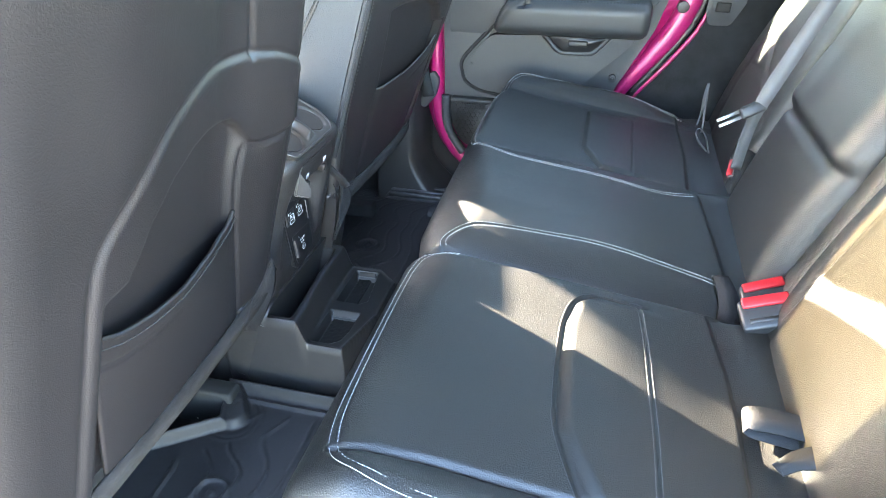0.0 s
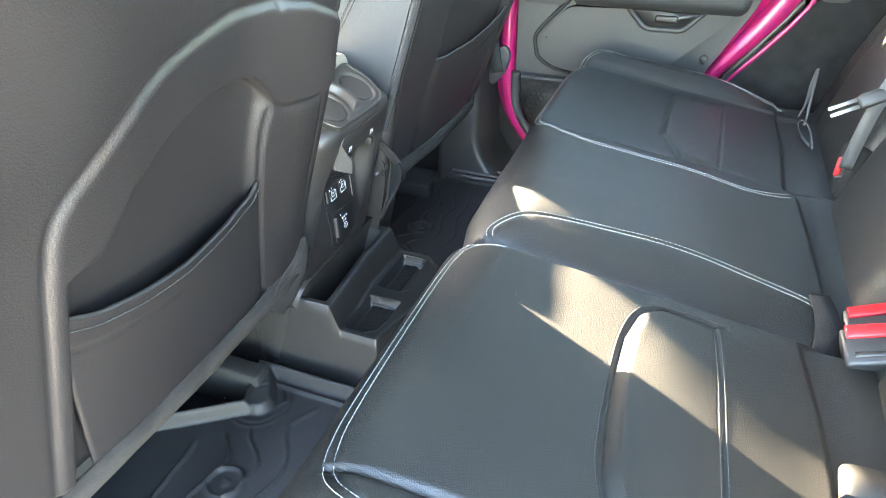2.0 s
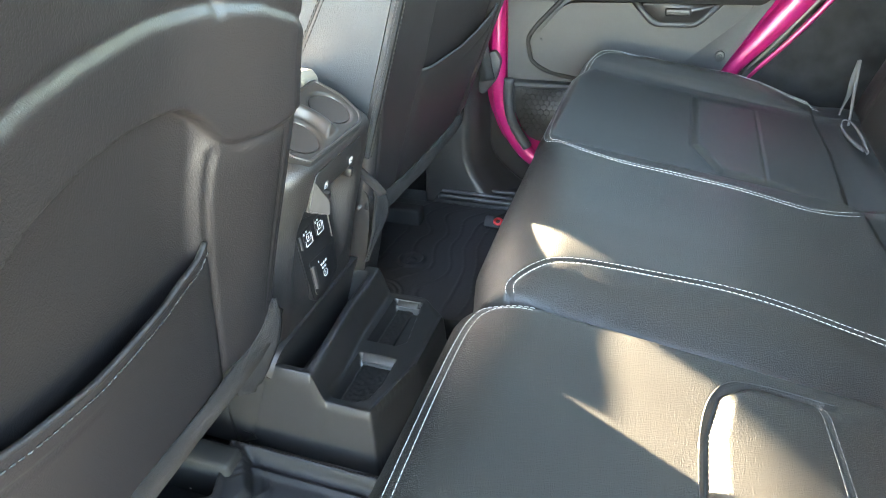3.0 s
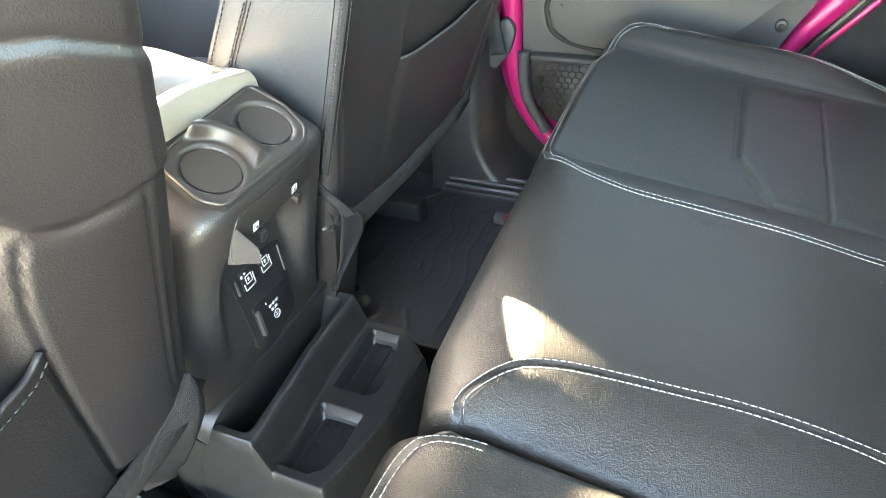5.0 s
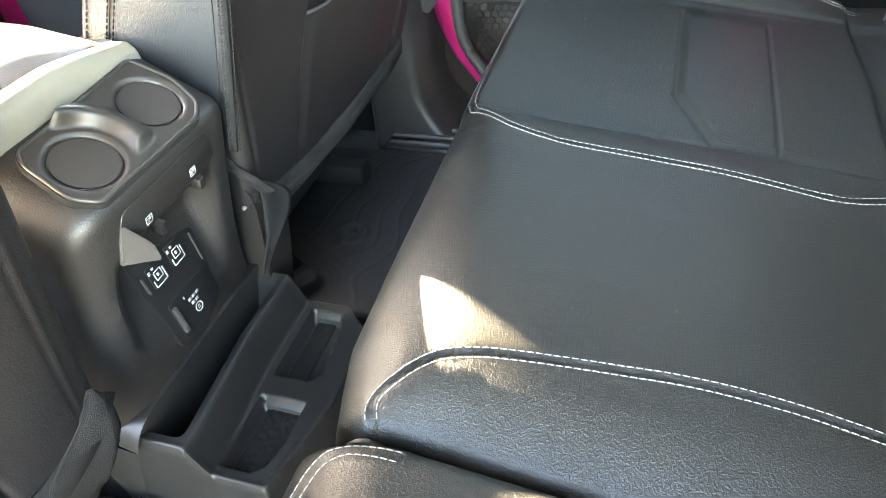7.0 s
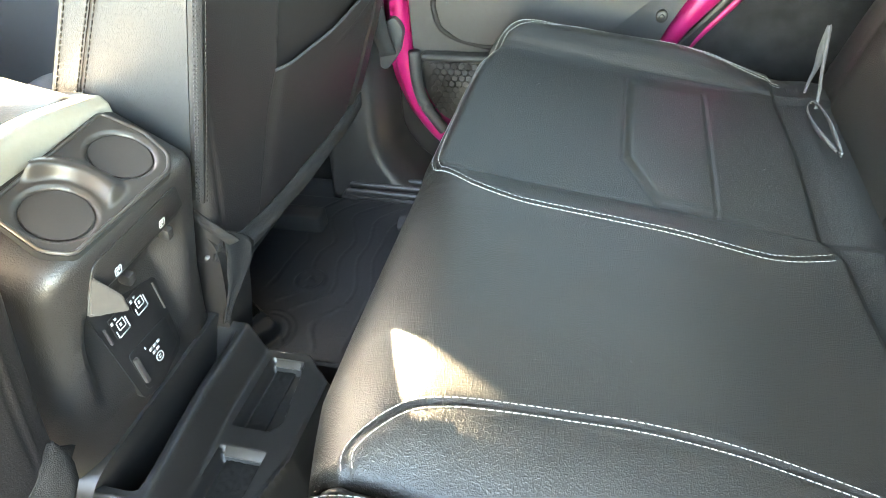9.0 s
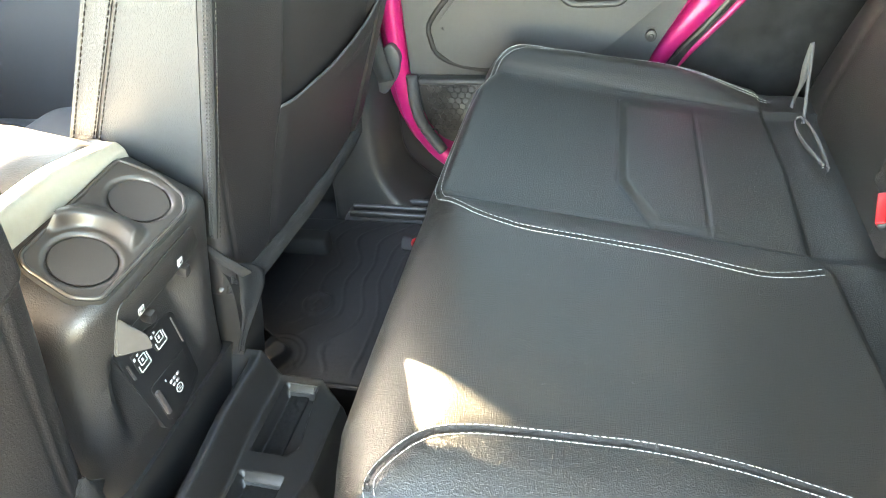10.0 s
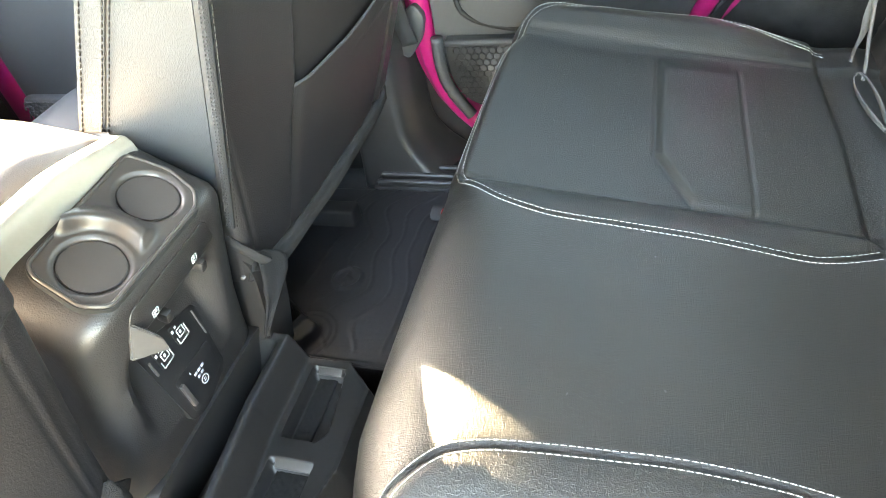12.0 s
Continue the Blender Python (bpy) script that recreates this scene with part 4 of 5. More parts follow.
    def bed(x, y):
        h = 0.0012
        for cx, cy in cups:
            d = math.hypot(x - cx, y - cy)
            h = min(h, 0.0012 - 0.0026 * smooth01((0.0315 - d) / 0.0045) - 0.008 * smooth01((0.0270 - d) / 0.0010))
        (nx, ny), d = cups[0], math.hypot(x - cups[0][0], y - cups[0][1])
        ridge = smooth01((d - 0.0335) / 0.0095) * (1 - smooth01((d - 0.0445) / 0.020)) * smooth01((y - ny - 0.006) / 0.014) * (1 - smooth01((x - 0.034) / 0.009))
        return h + ridge * (0.0105 + 0.003 * (1 - smooth01((x + 0.034) / 0.034)))

    # the bed is cut to the outline
    bed_bm = bmesh.new()
    step = 0.0013
    xs = np.arange(-0.040, 0.0561, step)
    ys = np.arange(-0.086, 0.0861, step)
    poly = [Vector((a, b)) for a, b in rim]

    def inside(x, y):
        c = False
        for i in range(n):
            a, b = poly[i - 1], poly[i]
            if (a.y > y) != (b.y > y) and x < (b.x - a.x) * (y - a.y) / (b.y - a.y) + a.x:
                c = not c
        return c

    grid = {}
    for i, x in enumerate(xs):
        for j, y in enumerate(ys):
            if inside(float(x), float(y)):
                grid[i, j] = bed_bm.verts.new((float(x), float(y), bed(float(x), float(y))))
    for i, j in list(grid):
        if (i + 1, j) in grid and (i, j + 1) in grid and (i + 1, j + 1) in grid:
            bed_bm.faces.new((grid[i, j], grid[i + 1, j], grid[i + 1, j + 1], grid[i, j + 1]))
    tray2 = part("cup_bed", bed_bm, CUP_PLASTIC, surround, "satin plastic bed with two round cup wells and a raised divider")
    tray2.data.transform(slope)
    for cx, cy in cups:
        pts = [(cx + 0.0254 * math.cos(t), cy + 0.0254 * math.sin(t)) for t in np.linspace(0, 2 * math.pi, 48)[:-1]]
        disc = part("cup_disc", prism(pts, -0.014, -0.0016, "z", 0.0008), CUP_RUBBER, surround, "dark rubber disc in the cup well", angle=40)
        disc.data.transform(slope)
    # armrest lid and the band behind it
    part("lid_band", loaf(rounded([(-0.531, 0.480), (-0.530, 0.502), (-0.523, 0.5080), (-0.503, 0.5085), (-0.4970, 0.4990), (-0.4955, 0.480)], 0.004, 5), end_steps(-0.098, 0.096, 0.006, 0.006, 0.006), roll_in(-0.098, 0.096, 0.006, 0.006), None, lambda x, y, z: (x, y, z - (0.0185 * smooth01((y + 0.005) / 0.13) - 0.0095) * smooth01((z - 0.485) / 0.02))), BAND_PLASTIC, ob, "pale satin plastic band behind the armrest lid")
    part("armrest_lid", loaf(rounded([(-1.05, 0.488), (-0.526, 0.4885), (-0.524, 0.493), (-0.546, 0.505), (-0.576, 0.516), (-0.612, 0.5245), (-0.66, 0.5275), (-0.76, 0.527), (-1.03, 0.514)], 0.014, 8), end_steps(-0.106, 0.102, 0.014, 0.014, 0.006), roll_in(-0.106, 0.102, 0.014, 0.014), None, lambda x, y, z: (x, y, z - (0.010 * max(0.0, y / 0.1) ** 2.5 + 0.004 * max(0.0, -y / 0.1) ** 3) * smooth01((z - 0.49) / 0.03))), LID_LEATHER, ob, "black grained armrest lid in the sun")

    # things on the rear face: y across, z up, out from the face
    lean = math.atan(0.28)
    tilt = Matrix.Translation((console_face(0.30), 0.0, 0.30)) @ Matrix.Rotation(lean, 4, "Y")

    def v(z):
        return (z - 0.30) / math.cos(lean)

    def face_box(name, y0, y1, z0, z1, out0, out1, material, label, r=0.002, parent=ob, spin=0.0):
        c = ((y0 + y1) / 2, (v(z0) + v(z1)) / 2)
        turn = Matrix.Translation((0, c[0], c[1])) @ Matrix.Rotation(spin, 4, "X") @ Matrix.Translation((0, -c[0], -c[1]))
        return part(name, rbox((out0, y0, v(z0)), (out1, y1, v(z1)), r, 2, tilt @ turn), material, parent, label, angle=40)

    def face_poly(name, pts, out0, out1, material, label, r=0.002, parent=ob, corner=0.008):
        p = part(name, prism(rounded([(y, v(z)) for y, z in pts], corner, 4), out0, out1, "x", r), material, parent, label, angle=40)
        p.data.transform(tilt)
        return p

    panel = face_poly("switch_panel", [(-0.076, 0.402), (-0.062, 0.434), (0.056, 0.434), (0.066, 0.402)], -0.004, 0.0012, PLASTIC, "dark strip with window symbols", 0.0010)
    upper = tilt, lean
    lean = math.atan(-0.05)
    tilt = Matrix.Translation((-0.4775, 0.0, 0.30)) @ Matrix.Rotation(lean, 4, "Y")
    socket_panel = face_poly("socket_panel", [(-0.0492, 0.3546), (0.0405, 0.3282), (0.0322, 0.2369), (-0.0143, 0.2237), (-0.0408, 0.2288)], -0.006, 0.0010, GLOSS, "black socket panel", 0.0008)
    low = tilt, lean
    tilt, lean = upper
    # two window levers and a sloping cheek
    a, b = -0.080, -0.051
    bm = bmesh.new()
    pts = [(0.0, a, 0.392), (0.0, b, 0.376), (0.0, b, 0.402), (0.0, a + 0.45 * (b - a), 0.428), (0.020, b, 0.380), (0.018, b - 0.1 * (b - a), 0.400), (0.004, a, 0.394)]
    vs = [bm.verts.new((o, y, v(z))) for o, y, z in pts]
    bmesh.ops.convex_hull(bm, input=vs)
    bmesh.ops.bevel(bm, geom=list(bm.edges), offset=0.0015, segments=2, affect="EDGES", clamp_overlap=True)
    cheek = part("switch_cheek", bm, SATIN, panel, "grey faceted cheek beside the window switch", angle=30)
    cheek.data.transform(tilt)
    for y, z in ((-0.022, 0.385), (0.040, 0.389)):
        face_box("window_switch", y - 0.005, y + 0.005, z - 0.008, z + 0.005, -0.010, 0.003, PLASTIC, "dark window switch lever", 0.003, panel)

    def marks(name, bars, out, parent, label):
        """Small white printed bars: (centre y, centre z, width, height, turn in degrees)."""
        bm = bmesh.new()
        for y, z, w, h, spin in bars:
            m = tilt @ Matrix.Translation((out, y, v(z))) @ Matrix.Rotation(radians(spin), 4, "X")
            rbox((0, -w / 2, -h / 2), (0.0005, w / 2, h / 2), 0, 1, m, bm)
        return part(name, bm, PRINT, parent, label)

    for y, z in ((-0.0375, 0.4085), (0.0275, 0.4110)):
        k = 0.62
        marks("window_symbol", [(y + k * a, z + k * b, k * w, k * h, 0) for a, b, w, h in ((0, 0.0062, 0.0115, 0.0016), (0, -0.0062, 0.0115, 0.0016), (-0.0062, 0, 0.0016, 0.0115), (0.0062, 0, 0.0016, 0.0115), (0, 0.0020, 0.0080, 0.0014), (-0.002, -0.0022, 0.0036, 0.0030), (0.002, 0.0005, 0.0030, 0.0025), (0.0015, 0.004, 0.0030, 0.0022))], 0.0026, panel, "white window symbol")
    tilt, lean = low
    for y, z in ((-0.0230, 0.3213), (0.0072, 0.3224)):
        s = face_box("usb_socket", y - 0.0105, y + 0.0105, z - 0.012, z + 0.012, 0.0004, 0.0022, GLOSS, "black socket with white marks", 0.001, socket_panel)
        marks("socket_symbol", [(y + 0.95 * (a - y), z + 0.95 * (c - z), 0.95 * w, 0.9 * h, k) for a, c, w, h, k in [(y, z - 0.0125, 0.016, 0.0013, 0), (y + 0.0085, z - 0.005, 0.0013, 0.015, 0), (y - 0.0085, z - 0.008, 0.0013, 0.009, 0), (y + 0.0005, z - 0.006, 0.0095, 0.0013, 0), (y + 0.0005, z + 0.004, 0.0095, 0.0011, 0), (y + 0.0055, z - 0.001, 0.0012, 0.0100, 0), (y - 0.0045, z - 0.001, 0.0012, 0.0100, 0), (y, z - 0.001, 0.003, 0.004, 0), (y - 0.009, z + 0.007, 0.003, 0.004, 0), (y - 0.003, z + 0.0085, 0.003, 0.0025, 0)]], 0.0024, s, "white socket symbol")
    outlet = face_poly("power_outlet", [(-0.0331, 0.2862), (0.0282, 0.2822), (0.0262, 0.2429), (-0.0143, 0.2297), (-0.0329, 0.2346)], 0.0004, 0.0020, GLOSS, "black power outlet flap", 0.0008, socket_panel, 0.005)
    bars = []
    for row, zz in enumerate((0.2685, 0.2625)):
        for c in range(3 - row):
            bars.append((-0.0073 + 0.0062 * c + 0.002 * row, zz, 0.0045, 0.0032, 0))
    for k in range(12):
        t = 2 * math.pi * k / 12
        bars.append((-0.0013 + 0.0050 * math.cos(t), 0.2526 + 0.0050 * math.sin(t), 0.0026, 0.0011, math.degrees(t) + 90))
    bars += [(-0.0013, 0.2540, 0.004, 0.001, 0), (-0.0013, 0.2512, 0.004, 0.001, 0), (-0.0127, 0.2759, 0.0014, 0.0030, 0)]
    marks("outlet_symbol", bars, 0.0022, outlet, "white bars of small print and a round mark")
    face_box("flap_edge", -0.0321, -0.0266, 0.2446, 0.2782, 0.001, 0.0060, SATIN, "grey edge of the outlet flap", 0.0012, outlet)
    face_box("flap_edge", -0.0424, -0.0400, 0.3106, 0.3299, 0.0, 0.0035, SATIN, "grey edge of the socket flap", 0.0008, socket_panel)
    face_box("flap_edge", 0.0318, 0.0338, 0.2892, 0.3245, 0.0, 0.0030, SATIN, "grey edge of the socket flap", 0.0008, socket_panel)
    tilt, lean = upper

    # rear storage tray on the floor
    def tray_z(x, y):
        out_x = -0.333 - 0.25 * max(0.0, -y - 0.02) - 1.1 * max(0.0, y - 0.085)
        wall = max(x - out_x, y - 0.128, -0.130 - y)
        crest = -0.459 - 0.09 * min(0.02, y)
        h = 0.136 + 0.044 * (1 - smooth01((x - crest - 0.004) / 0.020))
        if x < crest - 0.003 and abs(y) < 0.114:
            h -= 0.080 * smooth01((crest - 0.003 - x) / 0.018) * smooth01((0.114 - abs(y)) / 0.016)
        right = -0.370 - 0.12 * max(0.0, y - 0.02) - 0.22 * max(0.0, -0.07 - y)
        for y0, y1 in ((0.006, 0.112), (-0.112, -0.020)):
            d = min(x + 0.428, right - x, y - y0, y1 - y, (right - x + y - y0 - 0.012) * 0.7)
            if d > 0:
                ledge = 0.008 * smooth01(d / 0.003)
                deep = 0.010 * smooth01((y1 - 0.007 - y) / 0.004) * smooth01((d - 0.002) / 0.003)
                h = min(h, 0.136 - ledge - deep) if x > -0.422 else h - (ledge + deep) * smooth01((x + 0.430) / 0.008)
        lip = 0.0025 * math.exp(-((wall + 0.007) / 0.004) ** 2)
        out = smooth01((wall + 0.006) / 0.010) ** 1.4
        return (h + lip) * (1 - out) + 0.03 * out
    tray = part("storage_tray", field(-0.56, -0.322, -0.136, 0.134, 0.0022, tray_z, 0.005), TRIM_PLASTIC, ob, "dark plastic storage tray behind the console", angle=60)
    for x1, y0, y1 in ((-0.394, 0.011, 0.104), (-0.377, -0.105, -0.029)):
        part("liner", field(-0.419, x1, y0, y1, 0.0022, lambda x, y: 0.1215 + 0.0014 * noise.noise(Vector((x * 210, y * 210, y0))), 0.115), SHADE, tray, "embossed black rubber liner")
        m = Matrix.Translation(((-0.422 + x1) / 2 + 0.004, y1 + 0.0055, 0.1305)) @ Matrix.Rotation(radians(38), 4, "X")
        half = (x1 + 0.422) / 2 + 0.003
        part("well_ledge", rbox((-half, -0.0065, -0.0015), (half, 0.0065, 0.0015), 0.0013, 2, m), SATIN, tray, "smooth grey ledge of the tray well")


console()


# ---- floor mats ----
def mat_height(s):
    ring_x, ring_a = (-0.479, 0.368) if s < 0 else (-0.498, 0.352)

    def height(x, y):
        a = s * y
        front = -0.565 + 0.356 * min(0.087, max(0.0, a - 0.160)) - 1.4 * max(0.0, a - 0.247)
        front = max(front, -0.665)
        d1 = (x - front) / (1.72 if 0.247 < a < 0.34 else 1.06)
        d2 = a - 0.162
        d = min(d1, d2)
        if d < 0:
            return 0.004
        c = math.hypot(x - ring_x, a - ring_a)
        h = 0.045 + 0.020 * (1 - smooth01((d - 0.006) / 0.006)) + 0.005 * math.exp(-((d - 0.022) / 0.004) ** 2) * (1.0 if d2 < d1 else 0.0)
        if d < 0.006:
            h = 0.066 + 0.003 * math.sin(math.pi * d / 0.006)
        v = x * 27 + 6.0 * (a - 0.25) * noise.noise(Vector((x * 3.0, a * 4.0, 2.3))) + noise.noise(Vector((x * 6.0, a * 9.0, 0.3))) * 1.5
        r = abs(v % 1.0 - 0.5)
        if d > 0.035 and x > -0.57:
            h += (0.0030 if s < 0 else 0.0014) * smooth01((r - 0.425) / 0.03) * smooth01((d - 0.035) / 0.02)
        if d > 0.02:
            h += 0.0005 * noise.noise(Vector((x * 260, a * 260, 1.0)))
        h += 0.005 * math.exp(-((c - 0.024) / 0.0030) ** 2) + (0.003 if c < 0.007 else 0)
        p = line_gap(x, a, [(-0.552, 0.178), (-0.520, 0.228)])
        along = smooth01((a - 0.178) / 0.06)
        h = max(h, 0.045 + (0.022 - 0.006 * along) * smooth01((0.026 - p) / 0.010))
        h += 0.0016 * math.exp(-((p - 0.036) / 0.002) ** 2) + 0.0016 * math.exp(-((p - 0.046) / 0.002) ** 2)
        if p < 0.022:
            reach = (x + 0.552) * 0.539 + (a - 0.178) * 0.842
            h -= 0.0022 * sum(math.exp(-((reach - c) / 0.0016) ** 2) for c in (0.010, 0.020, 0.030, 0.040))
        return h
    return height


for s, y0, y1 in ((-1, -0.66, -0.160), (1, 0.160, 0.592)):
    verts, faces = field(-0.70, -0.16, y0, y1, 0.0026, mat_height(s), 0.001)
    m_ob = part("floor_mat", (verts, faces), RUBBER, None)
    tagged(m_ob, "black rubber floor mat with wavy contour ridges and raised rim", "floor mat", "floor mats")


# ---- far door ----
def honeycomb(x0, x1, z0, z1, y):
    """A mesh of six-sided cells standing across y."""
    bm = bmesh.new()
    for r in range(int((z1 - z0) / 0.0108) + 1):
        for c in range(int((x1 - x0) / 0.0125) + 1):
            cx, cz = x0 + c * 0.0125 + (r % 2) * 0.00625, z0 + r * 0.0108
            for k in range(3):
                a, b = math.radians(60 * k + 30), math.radians(60 * k + 90)
                p, q = Vector((cx + 0.0072 * math.cos(a), y, cz + 0.0072 * math.sin(a))), Vector((cx + 0.0072 * math.cos(b), y, cz + 0.0072 * math.sin(b)))
                d = (q - p).normalized()
                side, deep = Vector((-d.z, 0, d.x)) * 0.0012, Vector((0, 0.004, 0))
                vs = [bm.verts.new(v) for v in (p + side, q + side, q - side, p - side, p + side + deep, q + side + deep, q - side + deep, p - side + deep)]
                for f in ((0, 1, 2, 3), (0, 4, 5, 1), (2, 6, 7, 3), (1, 5, 6, 2), (0, 3, 7, 4)):
                    bm.faces.new([vs[i] for i in f])
    return bm


def far_door():
    ob = thing("rear_door", (-0.12, 0.72, 0.1), "pink painted rear door with a black plastic inner panel", "door")
    shell = part("door_shell", prism(rounded([(-0.445, 0.62), (-0.440, 0.26), (-0.405, 0.17), (-0.33, 0.11), (-0.15, 0.09), (0.00, 0.20), (0.058, 0.352), (0.182, 0.501), (0.215, 0.60), (0.215, 0.62)], 0.03, 5), 0.705, 0.745, "y", 0.008, 3), PINK, ob, "glossy pink painted door shell")
    panel = part("door_panel", prism(rounded([(-0.392, 0.62), (-0.390, 0.27), (-0.345, 0.18), (-0.15, 0.15), (-0.02, 0.24), (0.026, 0.355), (0.098, 0.490), (0.135, 0.62)], 0.02, 4), 0.688, 0.712, "y", 0.006, 3), DOOR_PLASTIC, ob, "black textured inner door panel", angle=40)
    part("upper_pad", prism(rounded([(-0.375, 0.62), (-0.375, 0.47), (-0.29, 0.47), (-0.225, 0.540), (0.095, 0.548), (0.125, 0.62)], 0.012, 4), 0.676, 0.692, "y", 0.005, 3), DOOR_PLASTIC, panel, angle=40)
    part("lower_bolster", prism(rounded([(-0.334, 0.402), (-0.272, 0.472), (0.064, 0.482), (0.040, 0.450), (-0.034, 0.380), (-0.062, 0.357), (-0.250, 0.332), (-0.302, 0.340), (-0.334, 0.368)], 0.018, 5), 0.664, 0.692, "y", 0.010, 4), DOOR_PLASTIC, panel, "sculpted black door bolster", angle=50)
    arm = part("armrest", loaf([(a, b) for a, b in rounded([(0.608, 0.500), (0.605, 0.545), (0.622, 0.560), (0.70, 0.565), (0.70, 0.478), (0.630, 0.482)], 0.012, 5)], end_steps(-0.262, 0.082, 0.03, 0.02, 0.02), roll_in(-0.262, 0.082, 0.03, 0.02), None, lambda x, y, z: (y + (0.05 * (z - 0.5) if y > 0 else -0.5 * (0.5 - z) if y < -0.2 else 0), x, z)), LEATHER_SMOOTH, ob, "black leather door armrest")
    part("stitching", stitches([[Vector((float(x), 0.621, 0.5612)) for x in np.linspace(-0.23, 0.06, 50)]], lambda p: Vector((0, -0.5, 0.87)), 0.004, 0.003, 0.0006), DARK_THREAD, arm, "dark stitching", kind="stuff")
    groove_line = spline([(-0.262, 0.689, 0.495), (-0.283, 0.689, 0.474), (-0.343, 0.689, 0.407), (-0.346, 0.689, 0.372), (-0.336, 0.689, 0.348), (-0.303, 0.689, 0.330), (-0.245, 0.689, 0.318)], 50)
    part("panel_gap", tube(groove_line, 0.0050, 8), SHADE, panel, "dark joint round the door bolster")
    ledge = spline([(-0.318, 0.6655, 0.402), (-0.306, 0.6655, 0.382), (-0.284, 0.6655, 0.368), (-0.20, 0.6655, 0.370), (-0.05, 0.6655, 0.386)], 40)
    part("ledge", tube([p + Vector((0, 0.0085, 0.002)) for p in ledge], lambda t: 0.0105 * (1 - 0.5 * t), 12), DOOR_PLASTIC, panel)
    # pull cup under the armrest
    bowl = [(-0.138, 0.480), (-0.100, 0.445), (-0.035, 0.445), (0.000, 0.480)]
    corners = rounded([(-0.150, 0.486), (-0.108, 0.443), (-0.034, 0.443), (0.006, 0.486)], 0.012, 4)
    rim_pts = [Vector((a, 0.648, b)) for a, b in corners[5:-5]]
    rim_pts = [Vector((-0.150, 0.648, 0.486))] + rim_pts + [Vector((0.006, 0.648, 0.486))]
    cup = part("pull_cup", prism(rounded(bowl, 0.015, 4), 0.645, 0.672, "y", 0.004, 2), GLOSS, ob, "black door pull cup")
    part("rim", tube(rim_pts, 0.0055, 8), DOOR_PLASTIC, cup)
    part("catch", rbox((-0.09, 0.640, 0.458), (-0.045, 0.650, 0.472), 0.004), PLASTIC, cup)
    # screw
    screw = part("screw", prism([(0.018 + 0.0085 * math.cos(t), 0.380 + 0.0095 * math.sin(t)) for t in np.linspace(0, 2 * math.pi, 24)[:-1]], 0.679, 0.690, "y", 0.002), PLASTIC, ob, "round dark screw cap")
    part("socket", prism([(0.018 + 0.0040 * math.cos(t), 0.380 + 0.0045 * math.sin(t)) for t in np.linspace(0, 2 * math.pi, 12)[:-1]], 0.6765, 0.680, "y", 0.0008), TRIM_PLASTIC, screw)
    # pocket with honeycomb mesh
    pocket = part("door_pocket", prism(rounded([(-0.372, 0.300), (-0.300, 0.305), (-0.250, 0.300), (-0.250, 0.185), (-0.335, 0.19), (-0.365, 0.23)], 0.012, 4), 0.672, 0.690, "y", 0.004, 2), PLASTIC, ob, "dark door pocket")
    hexes = honeycomb(-0.352, -0.258, 0.204, 0.295, 0.6713)
    part("honeycomb_mesh", hexes, PLASTIC, pocket, "black honeycomb mesh", kind="stuff")
    part("pocket_lip", rbox((-0.372, 0.664, 0.300), (-0.245, 0.690, 0.312), 0.005), DOOR_PLASTIC, pocket)
    edge = spline([(-0.384, 0.672, 0.315), (-0.384, 0.672, 0.26), (-0.372, 0.672, 0.215), (-0.340, 0.672, 0.165)], 24)
    part("panel_edge", tube(edge, 0.011, 10), DOOR_PLASTIC, ob, "rounded black edge of the door panel")
    def rolled(name, pts, wide, depth, y):
        n = len(pts)
        vs, fs = [], []
        for i, p in enumerate(pts):
            d = (pts[min(n - 1, i + 1)] - pts[max(0, i - 1)]).normalized()
            side = Vector((d.z, 0, -d.x))
            for k in range(9):
                a = math.pi * k / 8
                vs.append(tuple(Vector((p.x, y - depth * math.sin(a) ** 0.7, p.z)) + side * (-math.cos(a) * wide(i / (n - 1)) / 2)))
        for i in range(n - 1):
            fs += [(i * 9 + k, i * 9 + k + 1, (i + 1) * 9 + k + 1, (i + 1) * 9 + k) for k in range(8)]
        return part(name, (vs, fs), PINK, ob, "glossy pink rolled door edge")
    rolled("rear_edge", spline([(0.000, 0, 0.26), (0.043, 0, 0.350), (0.100, 0, 0.430), (0.141, 0, 0.493), (0.168, 0, 0.560), (0.18, 0, 0.62)], 30), lambda t: 0.030 + 0.020 * smooth01((t - 0.2) / 0.5), 0.020, 0.706)
    rolled("front_edge", spline([(-0.417, 0, 0.62), (-0.416, 0, 0.40), (-0.412, 0, 0.28), (-0.392, 0, 0.20), (-0.345, 0, 0.135), (-0.28, 0, 0.10)], 40), lambda t: 0.034, 0.014, 0.704)
    flange = spline([(0.044, 0.697, 0.290), (0.080, 0.694, 0.348), (0.138, 0.691, 0.422), (0.187, 0.691, 0.496), (0.209, 0.692, 0.560), (0.216, 0.692, 0.62)], 40)
    part("edge_flange", tube(flange, 0.0055, 10), PINK, ob, "glossy pink flange along the door edge")
    # seal along the rear edge of the shell
    seal = spline([(0.066, 0.700, 0.345), (0.127, 0.700, 0.428), (0.174, 0.700, 0.500), (0.195, 0.700, 0.560), (0.202, 0.700, 0.62)], 30)
    part("seal", tube(seal, 0.0085, 8), GLOSS, ob, "black rubber door seal")
    lamp_poly = [(0.150 + 0.013 * math.cos(t), 0.545 + 0.013 * math.sin(t)) for t in np.linspace(0, 2 * math.pi, 24)[:-1]]
    part("lock_plug", prism(lamp_poly, 0.684, 0.700, "y", 0.003), PLASTIC, ob, "round dark plug in the door edge")


far_door()


